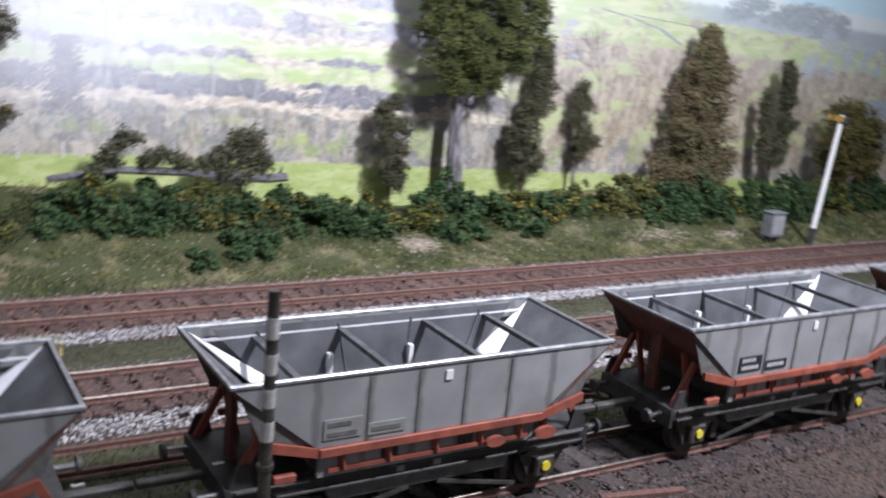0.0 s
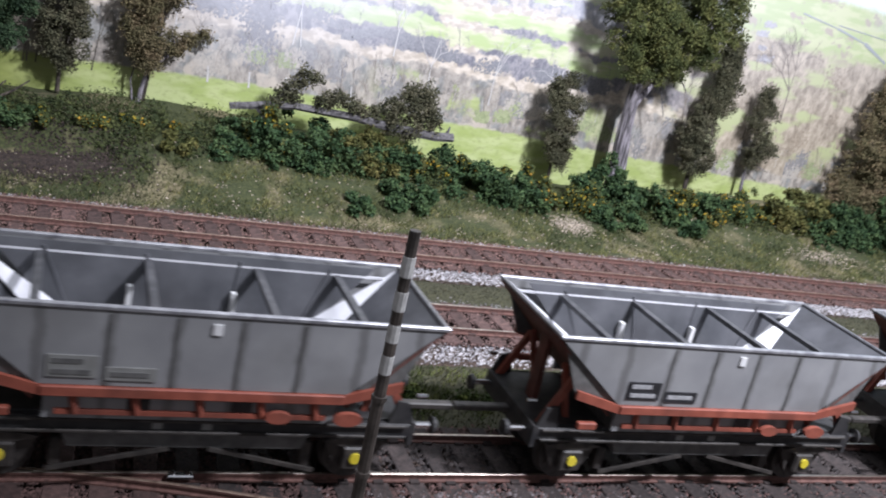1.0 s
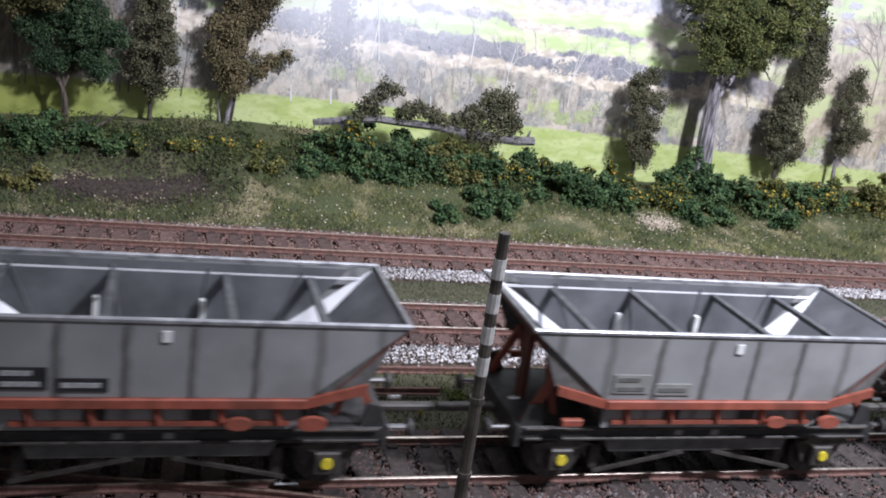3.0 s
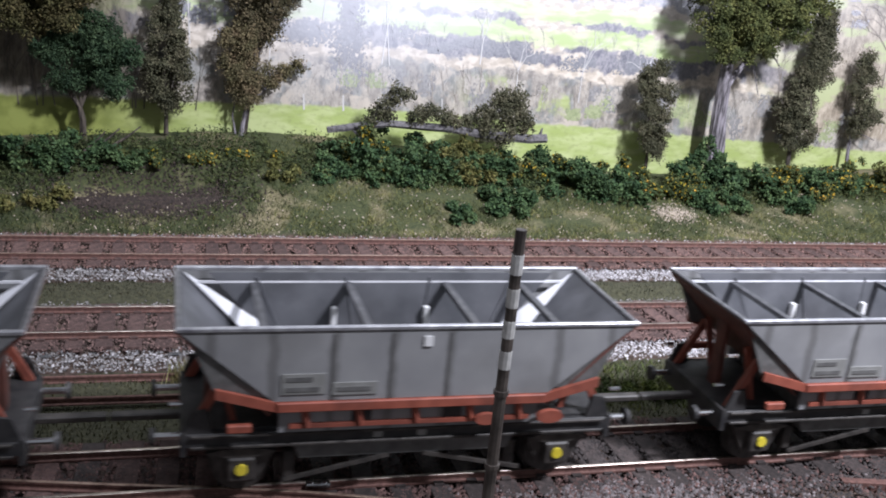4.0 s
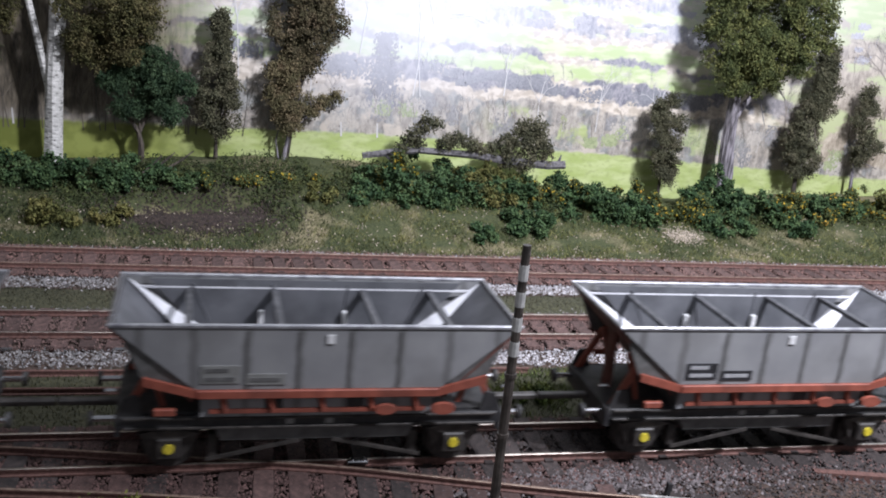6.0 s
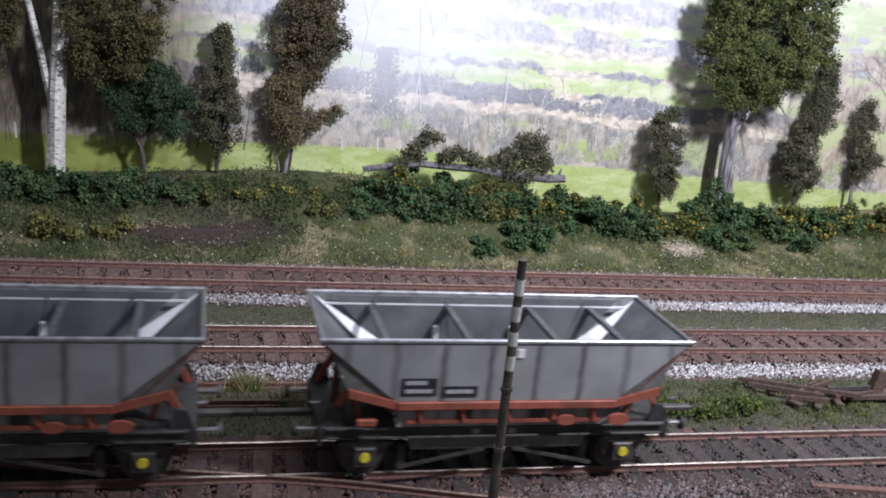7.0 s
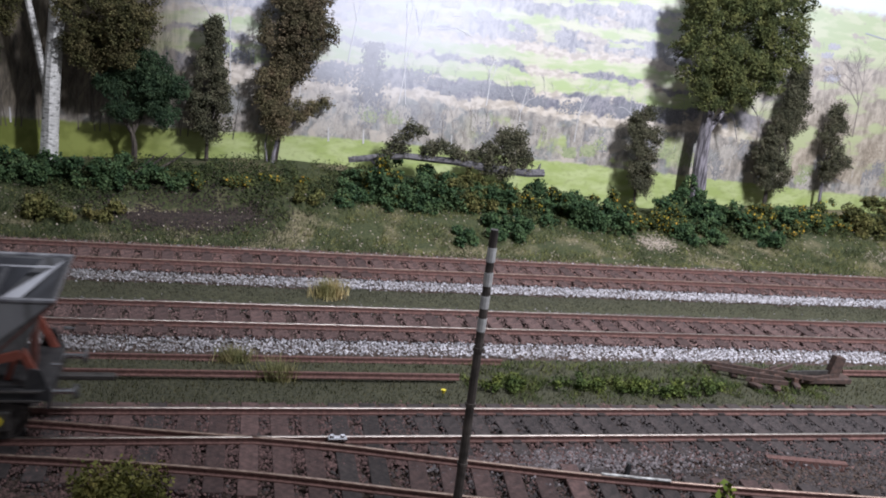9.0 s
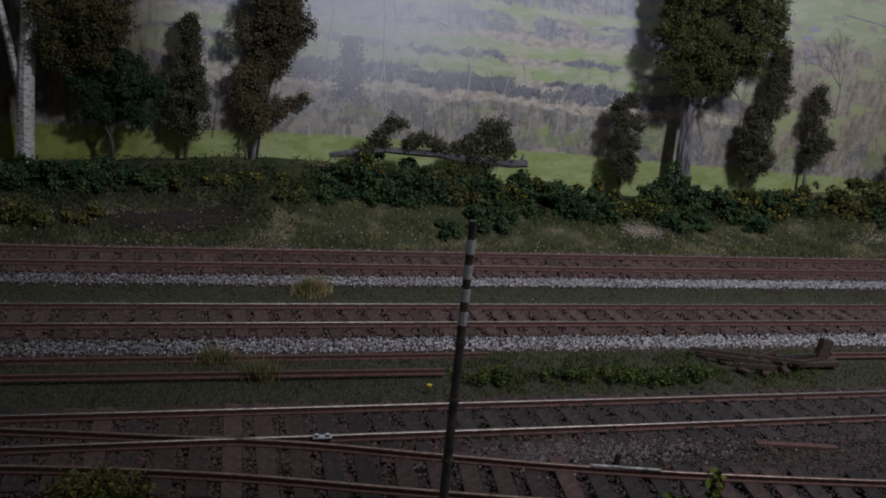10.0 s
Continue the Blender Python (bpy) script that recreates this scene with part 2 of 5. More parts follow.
def build_ground():
    xs = np.concatenate([np.linspace(-0.9, -0.3, 25)[:-1], np.linspace(-0.3, 0.65, 320), np.linspace(0.65, 1.3, 25)[1:]])
    ys = np.concatenate([np.linspace(-0.45, -0.08, 20)[:-1], np.linspace(-0.08, BOARD_Y + 0.004, 130)])
    gx, gy = np.meshgrid(xs, ys)
    z = ground_height(gx, gy)
    for k, amp in ((90, 0.0010), (260, 0.0005)):
        z += amp * np.array([noise.noise((px * k, py * k, 3.1)) for px, py in zip(gx.ravel(), gy.ravel())]).reshape(gx.shape) * (0.35 + 0.65 * smooth(0.185, 0.21, gy))
    verts = np.stack([gx, gy, z], -1).reshape(-1, 3)
    w = len(xs)
    i = (np.arange(len(ys) - 1)[:, None] * w + np.arange(w - 1)[None]).ravel()
    faces = np.stack([i, i + 1, i + w + 1, i + w], -1)
    ob = new("ground", fast_mesh("ground", verts, faces, soil))
    ob.data.polygons.foreach_set("use_smooth", [True] * len(ob.data.polygons))
    tagged(ob, "brown scattered earth and grass base of the model railway layout", "ground", "", "structure")


build_ground()


# ---- the baseboard ----
plywood = surface("plywood_baseboard", (0.20, 0.14, 0.085), (0.32, 0.235, 0.15), 60, 0.7, bump=0.15, stain=(0.16, 0.11, 0.07), stain_scale=12)
tagged(part("baseboard", one_box(-0.9, 1.3, -0.45, BOARD_Y + 0.006, -0.075, -0.021, bevel=0.002), plywood), "plywood baseboard under the model railway", "baseboard", "", "structure")

# ---- backscene ----


PRINT_X, PRINT_Z, PRINT_TILT = 0.0035, 0.0046, 0.0156          # how the print hangs on its board


def print_tools(name):
    """Node helpers shared by the printed papers."""
    mat, nodes, links, bsdf = principled(name)
    coord = nodes.new("ShaderNodeTexCoord")
    axes = nodes.new("ShaderNodeSeparateXYZ")
    links.new(coord.outputs["Object"], axes.inputs[0])

    def put(sockets, values):
        for sock, v in zip(sockets, values):
            if isinstance(v, tuple):
                sock.default_value = (*v, 1)
            elif isinstance(v, (int, float)):
                sock.default_value = v
            else:
                links.new(v, sock)

    def tex(scale, detail=5, flat=1.0, rough=0.55):
        m = nodes.new("ShaderNodeMapping")
        m.inputs["Scale"].default_value = (1, 1, flat)
        links.new(coord.outputs["Object"], m.inputs["Vector"])
        n = nodes.new("ShaderNodeTexNoise")
        n.inputs["Scale"].default_value, n.inputs["Detail"].default_value, n.inputs["Roughness"].default_value = scale, detail, rough
        links.new(m.outputs[0], n.inputs["Vector"])
        return n.outputs["Fac"]

    def calc(op, a, b=0.0, c=0.0):
        n = nodes.new("ShaderNodeMath")
        n.operation = op
        put(n.inputs, (a, b, c))
        return n.outputs[0]

    def span(v, lo, hi):
        n = nodes.new("ShaderNodeMapRange")
        n.interpolation_type = "SMOOTHSTEP"
        links.new(v, n.inputs[0])
        n.inputs[1].default_value, n.inputs[2].default_value = lo, hi
        return n.outputs[0]

    def mix(f, a, b):
        n = nodes.new("ShaderNodeMixRGB")
        put(n.inputs, (f, a, b))
        return n.outputs[0]

    x = calc("SUBTRACT", axes.outputs["X"], PRINT_X)
    z = calc("SUBTRACT", axes.outputs["Z"], calc("MULTIPLY_ADD", axes.outputs["X"], PRINT_TILT, PRINT_Z))

    def finish(colour, extra=1.0):
        """The print's misty haze with lamp glare painted in: dense over the middle of the valley, thin to the east,
        none in the near wood.
        """
        dx = calc("MULTIPLY", calc("SUBTRACT", x, 0.055), 8.5)
        dz = calc("MULTIPLY", calc("SUBTRACT", z, 0.115), 13.0)
        far = calc("SQRT", calc("ADD", calc("MULTIPLY", dx, dx), calc("MULTIPLY", dz, dz)))
        glare_core = calc("SUBTRACT", 1.0, span(far, 0.15, 1.2))
        rise = calc("MULTIPLY", calc("MULTIPLY", span(z, 0.030, 0.125), 0.36), calc("MULTIPLY", span(x, -0.05, 0.03), calc("SUBTRACT", 1.0, calc("MULTIPLY", span(x, 0.25, 0.45), 0.55))))
        mist_glare = calc("MULTIPLY", calc("MAXIMUM", calc("MULTIPLY", glare_core, 0.82), rise), extra)
        links.new(mix(mist_glare, mix(0.19, colour, (0.0, 0.0, 0.0)), (0.72, 0.73, 0.80)), bsdf.inputs["Base Color"])
        bsdf.inputs["Roughness"].default_value = 0.5
        return mat

    return nodes, tex, calc, span, mix, x, z, finish


def printed_landscape():
    """The printed valley on the backscene: pasture, scrub, reeds, hedge and far fields, with a wood to the west, a hill and sky to the east."""
    nodes, tex, calc, span, mix, x, z, finish = print_tools("printed_landscape")
    high = calc("MULTIPLY_ADD", calc("MAXIMUM", calc("SUBTRACT", x, 0.05), 0.0), 0.05, z)
    wob = calc("MULTIPLY", calc("SUBTRACT", tex(26, 4), 0.5), 0.014)
    fine = calc("MULTIPLY", calc("SUBTRACT", tex(190, 5), 0.5), 0.010)
    level = calc("ADD", calc("ADD", high, wob), fine)
    straight = calc("ADD", high, calc("MULTIPLY", fine, 0.35))
    stalks = calc("ADD", calc("MULTIPLY", span(tex(330, 6, 0.42, 0.75), 0.36, 0.64), 0.6), calc("MULTIPLY", span(tex(110, 5, 0.8, 0.7), 0.38, 0.62), 0.4))
    scrub = mix(stalks, (0.20, 0.18, 0.165), (0.62, 0.56, 0.48))
    scrub = mix(calc("MULTIPLY", span(tex(95, 5, 0.8, 0.65), 0.47, 0.58), 0.8), scrub, mix(stalks, (0.20, 0.21, 0.20), (0.40, 0.41, 0.40)))
    scrub = mix(calc("MULTIPLY", span(tex(70, 4, 1.2), 0.55, 0.62), 0.75), scrub, (0.68, 0.60, 0.50))
    pasture = mix(span(tex(70, 5, 3.0), 0.35, 0.65), (0.42, 0.51, 0.17), (0.57, 0.64, 0.30))
    pasture = mix(calc("MULTIPLY", span(tex(260, 5, 2.0), 0.50, 0.66), 0.5), pasture, (0.33, 0.38, 0.15))
    pale = mix(span(tex(50, 4, 3.5), 0.4, 0.6), (0.50, 0.63, 0.24), (0.72, 0.72, 0.48))
    reed = mix(span(tex(200, 5, 1.6), 0.4, 0.6), (0.56, 0.48, 0.38), (0.80, 0.71, 0.60))
    hedge = mix(span(tex(240, 6, 0.7, 0.7), 0.38, 0.62), (0.12, 0.12, 0.16), (0.38, 0.36, 0.38))
    moor = mix(span(tex(230, 6, 0.55, 0.72), 0.36, 0.64), (0.19, 0.20, 0.26), (0.56, 0.54, 0.54))
    hedge = mix(span(tex(44, 4, 1.5), 0.52, 0.58), hedge, reed)
    moor = mix(calc("MULTIPLY", span(tex(36, 4, 2.5), 0.53, 0.57), 0.85), moor, pale)
    moor = mix(calc("MULTIPLY", span(tex(62, 4, 1.6), 0.57, 0.62), 0.7), moor, reed)
    colour = mix(span(straight, 0.029, 0.0310), pasture, scrub)
    patch = calc("MULTIPLY", calc("MULTIPLY", span(level, 0.033, 0.037), calc("SUBTRACT", 1.0, span(level, 0.050, 0.054))), calc("MULTIPLY", span(x, 0.10, 0.14), calc("SUBTRACT", 1.0, span(x, 0.235, 0.26))))
    colour = mix(calc("MULTIPLY", calc("MULTIPLY", patch, 0.85), span(tex(48, 5), 0.46, 0.54)), colour, pasture)
    for lo, hi, paint in ((0.055, 0.057, reed), (0.061, 0.063, hedge), (0.071, 0.073, pale), (0.080, 0.082, hedge), (0.084, 0.086, pale), (0.091, 0.093, reed), (0.095, 0.097, moor), (0.106, 0.108, pale), (0.111, 0.114, moor), (0.124, 0.127, pale), (0.134, 0.137, moor)):
        colour = mix(span(level, lo, hi), colour, paint)
    # the eastern hillside: brown scrub, bright fields, then sky
    east = span(x, 0.27, 0.33)
    tilt = calc("ADD", calc("ADD", z, calc("MULTIPLY", calc("SUBTRACT", x, 0.35), 0.05)), calc("MULTIPLY", fine, 0.6))
    hill = mix(span(tilt, 0.020, 0.024), colour, mix(stalks, (0.25, 0.205, 0.15), (0.66, 0.57, 0.45)))
    hill = mix(calc("MULTIPLY", span(tex(28, 3, 2.2), 0.52, 0.60), span(tilt, 0.03, 0.04)), hill, (0.52, 0.56, 0.30))
    hill = mix(span(tilt, 0.098, 0.103), hill, mix(span(tex(60, 3, 3.0), 0.42, 0.58), (0.46, 0.56, 0.24), (0.60, 0.64, 0.36)))
    hill = mix(calc("MULTIPLY", span(tex(46, 5, 1.6, 0.65), 0.55, 0.60), span(tilt, 0.09, 0.10)), hill, (0.44, 0.38, 0.29))
    hill = mix(calc("MULTIPLY", span(tilt, 0.118, 0.121), span(x, 0.40, 0.47)), hill, (0.44, 0.50, 0.52))
    hill = mix(span(tilt, 0.128, 0.133), hill, (0.80, 0.88, 0.88))
    hill = mix(calc("MULTIPLY", span(calc("ADD", tilt, calc("MULTIPLY", wob, 0.3)), 0.140, 0.143), span(x, 0.42, 0.50)), hill, (0.60, 0.86, 0.97))
    colour = mix(calc("MULTIPLY", east, span(tilt, 0.018, 0.024)), colour, hill)
    # the western wood, and the pasture there with its shade painted into the green
    dim = calc("SUBTRACT", 1.0, span(x, -0.085, 0.0))
    colour = mix(calc("MULTIPLY", dim, calc("SUBTRACT", 1.0, span(straight, 0.029, 0.032))), colour, mix(span(tex(60, 5), 0.4, 0.6), (0.20, 0.23, 0.05), (0.34, 0.38, 0.10)))
    wood = mix(span(tex(260, 6, 0.22, 0.72), 0.34, 0.68), (0.055, 0.046, 0.034), (0.27, 0.225, 0.165))
    west = calc("SUBTRACT", 1.0, span(calc("ADD", x, calc("MULTIPLY", wob, 2.0)), -0.075, -0.028))
    colour = mix(calc("MULTIPLY", west, span(straight, 0.026, 0.040)), colour, wood)
    return finish(colour)


def printed_ink(name, dark, light, extra=1.0):
    """Flat printed scraps, each of its own tone, under the same haze and painted glare."""
    nodes, tex, calc, span, mix, x, z, finish = print_tools(name)
    tone = nodes.new("ShaderNodeNewGeometry").outputs["Random Per Island"]
    return finish(mix(tone, dark, light), extra)


landscape = printed_landscape()
backdrop = tagged(part("backdrop", one_box(-0.9, 1.3, BOARD_Y, BOARD_Y + 0.006, -0.02, 0.32), landscape), "printed paper backscene of a hazy winter valley on a board", "backscene", "", "structure")


def ink_scraps(name, x, z, size, mat, rng, tall=1.0):
    """Small flat leaf-shaped marks printed on the backscene."""
    n = len(x)
    x, z = x + PRINT_X, z + PRINT_Z + PRINT_TILT * x
    a = rng.uniform(0, np.pi, n)
    s = size * rng.uniform(0.5, 1.4, n)
    y = BOARD_Y - 0.00005 - 0.00008 * rng.random(n)
    quad = []
    for k in range(4):
        r = s * rng.uniform(0.55, 1.2, n)
        quad.append(np.stack([x + np.cos(a + k * np.pi / 2) * r, y, z + np.sin(a + k * np.pi / 2) * r * tall], -1))
    ob = new(name, fast_mesh(name, np.stack(quad, 1).reshape(-1, 3), np.arange(4 * n).reshape(n, 4), mat))
    ob.parent = backdrop
    return tagged(ob, kind="stuff")


def ink_strokes(name, strokes, mat):
    """Flat printed strokes (x0, z0, x1, z1, width) for stems and twigs."""
    verts = []
    for k, (x0, z0, x1, z1, w) in enumerate(strokes):
        z0, z1 = z0 + PRINT_Z + PRINT_TILT * x0, z1 + PRINT_Z + PRINT_TILT * x1
        x0, x1 = x0 + PRINT_X, x1 + PRINT_X
        d = Vector((x1 - x0, z1 - z0)).normalized() * w / 2
        y = BOARD_Y - 0.00018 - 0.00002 * (k % 5)
        verts += [(x0 - d.y, y, z0 + d.x), (x0 + d.y, y, z0 - d.x), (x1 + d.y * 0.6, y, z1 - d.x * 0.6), (x1 - d.y * 0.6, y, z1 + d.x * 0.6)]
    ob = new(name, fast_mesh(name, np.array(verts), np.arange(len(verts)).reshape(-1, 4), mat))
    ob.parent = backdrop
    return tagged(ob, kind="stuff")


def twigs(rng, x, z, length, angle, width, depth, out):
    x1, z1 = x + math.cos(angle) * length, z + math.sin(angle) * length
    out.append((x, z, x1, z1, width))
    if depth:
        for _ in range(3 if depth > 2 else 2):
            twigs(rng, x1, z1, length * rng.uniform(0.55, 0.85), angle + rng.uniform(-0.75, 0.75), width * 0.62, depth - 1, out)


def print_details():
    rng = np.random.default_rng(31)
    drop = lambda v: 0.05 * np.maximum(np.asarray(v) - 0.05, 0) - 0.003

    def tufts(count, spots, x0, x1, z0, z1, wide, tall):
        cx, cz = rng.uniform(x0, x1, spots), rng.uniform(z0, z1, spots)
        k = rng.integers(0, spots, count)
        big = rng.uniform(0.5, 1.4, spots)[k]
        x = cx[k] + np.clip(rng.normal(0, 0.6, count), -1.1, 1.1) * wide * big
        return x, cz[k] + np.clip(rng.normal(0, 0.6, count), -1.0, 1.1) * tall * big - drop(cx[k])

    pale_ink = printed_ink("printed_pale_scrub", (0.46, 0.42, 0.37), (0.60, 0.55, 0.48))
    grey_ink = printed_ink("printed_grey_scrub", (0.24, 0.23, 0.23), (0.38, 0.37, 0.36))
    dark_ink = printed_ink("printed_hedge", (0.18, 0.185, 0.21), (0.30, 0.30, 0.32))
    green_ink = printed_ink("printed_bushes", (0.30, 0.35, 0.18), (0.46, 0.50, 0.29))
    ink_scraps("printed_scrub", *tufts(4200, 22, 0.0, 0.66, 0.032, 0.050, 0.0050, 0.0045), 0.0008, pale_ink, rng, 1.3)
    ink_scraps("printed_scrub", *tufts(5200, 30, 0.0, 0.66, 0.032, 0.048, 0.0045, 0.0055), 0.0007, grey_ink, rng, 1.5)
    ink_scraps("printed_scrub", *tufts(2000, 11, 0.02, 0.45, 0.032, 0.044, 0.0050, 0.0036), 0.0008, green_ink, rng)
    ink_scraps("printed_hedge", *tufts(3600, 22, 0.06, 0.24, 0.060, 0.067, 0.0060, 0.0026), 0.0007, dark_ink, rng)
    ink_scraps("printed_hedge", *tufts(1500, 8, -0.05, 0.07, 0.062, 0.074, 0.0070, 0.0040), 0.0008, dark_ink, rng)
    ink_scraps("printed_hedge", *tufts(4200, 34, 0.02, 0.36, 0.094, 0.128, 0.0046, 0.0020), 0.0007, printed_ink("printed_far_scrub", (0.36, 0.36, 0.40), (0.50, 0.49, 0.52)), rng)
    x, z = tufts(4200, 40, 0.47, 0.60, 0.136, 0.151, 0.008, 0.0040)
    ink_scraps("printed_woods", x, z, 0.0008, printed_ink("printed_far_woods", (0.22, 0.27, 0.28), (0.40, 0.46, 0.48)), rng, 1.4)
    ink_scraps("printed_woods", *tufts(4000, 36, 0.56, 0.72, 0.104, 0.136, 0.006, 0.005), 0.0008, printed_ink("printed_blue_woods", (0.34, 0.40, 0.43), (0.54, 0.60, 0.64)), rng, 1.4)
    ink_scraps("printed_scrub", *tufts(5200, 34, 0.31, 0.62, 0.048, 0.100, 0.0062, 0.0062), 0.0007, printed_ink("printed_brown_scrub", (0.30, 0.245, 0.18), (0.52, 0.44, 0.34)), rng, 1.3)
    # groves of small bare trees over the valley
    pick = random.Random(8)
    for name, count, x0, x1, z0, z1, tall, dark, light in (("printed_pale_grove", 60, 0.0, 0.50, 0.033, 0.044, 0.0050, (0.52, 0.48, 0.44), (0.66, 0.62, 0.58)), ("printed_brown_grove", 60, 0.02, 0.66, 0.032, 0.046, 0.0055, (0.30, 0.26, 0.22), (0.44, 0.38, 0.32)), ("printed_hedge_grove", 60, 0.03, 0.30, 0.060, 0.070, 0.0028, (0.24, 0.24, 0.27), (0.36, 0.35, 0.37)), ("printed_hill_grove", 70, 0.30, 0.66, 0.055, 0.105, 0.0050, (0.30, 0.25, 0.19), (0.48, 0.40, 0.32)), ("printed_far_grove", 50, 0.02, 0.36, 0.094, 0.128, 0.0026, (0.36, 0.36, 0.41), (0.48, 0.47, 0.51))):
        out = []
        for _ in range(count):
            x = pick.uniform(x0, x1)
            twigs(pick, x, pick.uniform(z0, z1) - float(drop(x)), tall * pick.uniform(0.6, 1.3), pick.uniform(1.4, 1.75), tall * 0.065, 3, out)
        ink_strokes("printed_grove", out, printed_ink(name, dark, light))
    # a grey conifer, bare trees, birches and fence posts of the photograph
    z = rng.uniform(0, 1, 1500)
    ink_scraps("printed_tree", 0.049 + rng.normal(0, 1, 1500) * 0.0050 * (1.05 - 0.6 * z), 0.045 + 0.040 * z, 0.0006, printed_ink("printed_conifer", (0.25, 0.25, 0.275), (0.30, 0.30, 0.33), 0.75), rng, 1.4)
    out, pyr = [], random.Random(5)
    twigs(pyr, 0.368, 0.052, 0.020, 1.60, 0.0012, 5, out)
    for x in (0.30, 0.345, 0.44, 0.50, 0.56):
        twigs(pyr, x, 0.040, 0.014, pyr.uniform(1.4, 1.75), 0.0007, 4, out)
    ink_strokes("printed_tree", out, printed_ink("printed_brown_twigs", (0.16, 0.13, 0.10), (0.30, 0.25, 0.20)))
    out = []
    for x, z0, l in ((0.066, 0.050, 0.030), (0.070, 0.050, 0.024), (-0.028, 0.055, 0.030), (-0.033, 0.055, 0.026), (0.035, 0.070, 0.024), (0.140, 0.040, 0.014), (0.176, 0.040, 0.016), (0.118, 0.055, 0.012), (0.215, 0.040, 0.015), (0.010, 0.035, 0.020)):
        twigs(pyr, x, z0 - drop(x), l, pyr.uniform(1.45, 1.7), 0.0007, 3, out)
    out += [(x, 0.028, x - 0.0006, 0.036, 0.0010) for x in (0.028, 0.048, 0.066, -0.138, 0.100)]
    ink_strokes("printed_tree", out, printed_ink("printed_pale_stems", (0.62, 0.60, 0.58), (0.80, 0.78, 0.76)))
    # dark saplings before the west wood, the lane on the hill and the barn
    out = []
    for k in range(26):
        x = pyr.uniform(-0.24, -0.02)
        twigs(pyr, x, 0.026, pyr.uniform(0.012, 0.022), pyr.uniform(1.4, 1.75), 0.0006, 3, out)
    ink_strokes("printed_tree", out, printed_ink("printed_dark_stems", (0.07, 0.06, 0.05), (0.22, 0.19, 0.15)))
    ink_strokes("printed_lane", [(0.388, 0.1130, 0.412, 0.1075, 0.0014), (0.412, 0.1075, 0.432, 0.0985, 0.0022), (0.360, 0.1175, 0.388, 0.1130, 0.0010), (0.388, 0.1150, 0.480, 0.1080, 0.0006)], printed_ink("printed_lane_grey", (0.30, 0.33, 0.35), (0.36, 0.39, 0.41)))
    ink_strokes("printed_barn", [(0.638, 0.060, 0.76, 0.056, 0.014), (0.640, 0.038, 0.76, 0.034, 0.030)], printed_ink("printed_barn_grey", (0.24, 0.28, 0.32), (0.42, 0.48, 0.54)))


print_details()

# ---- tracks ----


def rail_mesh(path, width=0.0009, tall=0.0021, foot=0.0018):
    """A rail with foot, web and head, drawn along a path of (x, y); its head is at z = 0."""
    bm = bmesh.new()
    prof = [(-foot / 2, -tall), (foot / 2, -tall), (foot / 2, -tall + 0.0004), (width * 0.28, -tall + 0.0006), (width * 0.28, -0.0008), (width / 2, -0.0006), (width / 2, -0.0001), (width * 0.35, 0), (-width * 0.35, 0), (-width / 2, -0.0001), (-width / 2, -0.0006), (-width * 0.28, -0.0008), (-width * 0.28, -tall + 0.0006), (-foot / 2, -tall + 0.0004)]
    rings = []
    for i, (x, y) in enumerate(path):
        a, b = path[max(0, i - 1)], path[min(len(path) - 1, i + 1)]
        d = Vector((b[0] - a[0], b[1] - a[1])).normalized()
        rings.append([bm.verts.new((x - d.y * o, y + d.x * o, z)) for o, z in prof])
    n = len(prof)
    for p, q in zip(rings, rings[1:]):
        for i in range(n):
            f = bm.faces.new((p[i], p[(i + 1) % n], q[(i + 1) % n], q[i]))
            f.material_index = 1 if i in (6, 7, 8) else 0
    bm.faces.new(rings[0][::-1])
    bm.faces.new(rings[-1])
    bmesh.ops.recalc_face_normals(bm, faces=bm.faces)
    return bm


def sleeper_mesh(length, gauge, wide=0.0050):
    bm = one_box(-wide / 2, wide / 2, -length / 2, length / 2, -0.0042, -0.0022, bevel=0.0002)
    for s in (-1, 1):
        box(bm, -0.0012, 0.0012, s * gauge / 2 - 0.0016, s * gauge / 2 + 0.0016, -0.0023, -0.0016)
    return bm


def spline(points, step=0.006):
    """A smooth path of (x, y) through a few points given by rising x."""
    px, py = np.array(points, dtype=float).T
    xs = np.arange(px[0], px[-1] + step / 2, step)
    slope = np.gradient(py, px)
    out = []
    for x in xs:
        i = min(max(int(np.searchsorted(px, x)) - 1, 0), len(px) - 2)
        h = px[i + 1] - px[i]
        t = (x - px[i]) / h
        out.append((x, (2 * t**3 - 3 * t**2 + 1) * py[i] + (t**3 - 2 * t**2 + t) * h * slope[i] + (3 * t**2 - 2 * t**3) * py[i + 1] + (t**3 - t**2) * h * slope[i + 1]))
    return out


def track(label, centre, gauge, x0, x1, pitch, sleeper_mat, head, skip=(9, 9), length=0.034, seed=1):
    rng = random.Random(seed)
    root = empty("railway_track", label, "track", kind="structure")
    for s in (-1, 1):
        part("rail", rail_mesh(spline([(x, centre(x) + s * gauge / 2) for x in np.linspace(x0, x1, 9)], 0.02)), (rust_rail, head), root)
    mesh = mesh_of("sleeper", sleeper_mesh(length, gauge), sleeper_mat)
    x = x0 + 0.003
    while x < x1:
        if not skip[0] < x < skip[1]:
            ob = new("sleeper", mesh)
            ob.parent = root
            ob.matrix_basis = pose(x + rng.uniform(-0.0004, 0.0004), centre(x) + rng.uniform(-0.0005, 0.0005), rng.uniform(-0.0002, 0.0002), 0, 0, rng.uniform(-1.5, 1.5))
        x += pitch
    return root


def far_line(x):
    return 0.1615


def mid_line(x):
    return 0.0893


def near_line(x):
    return 0.0


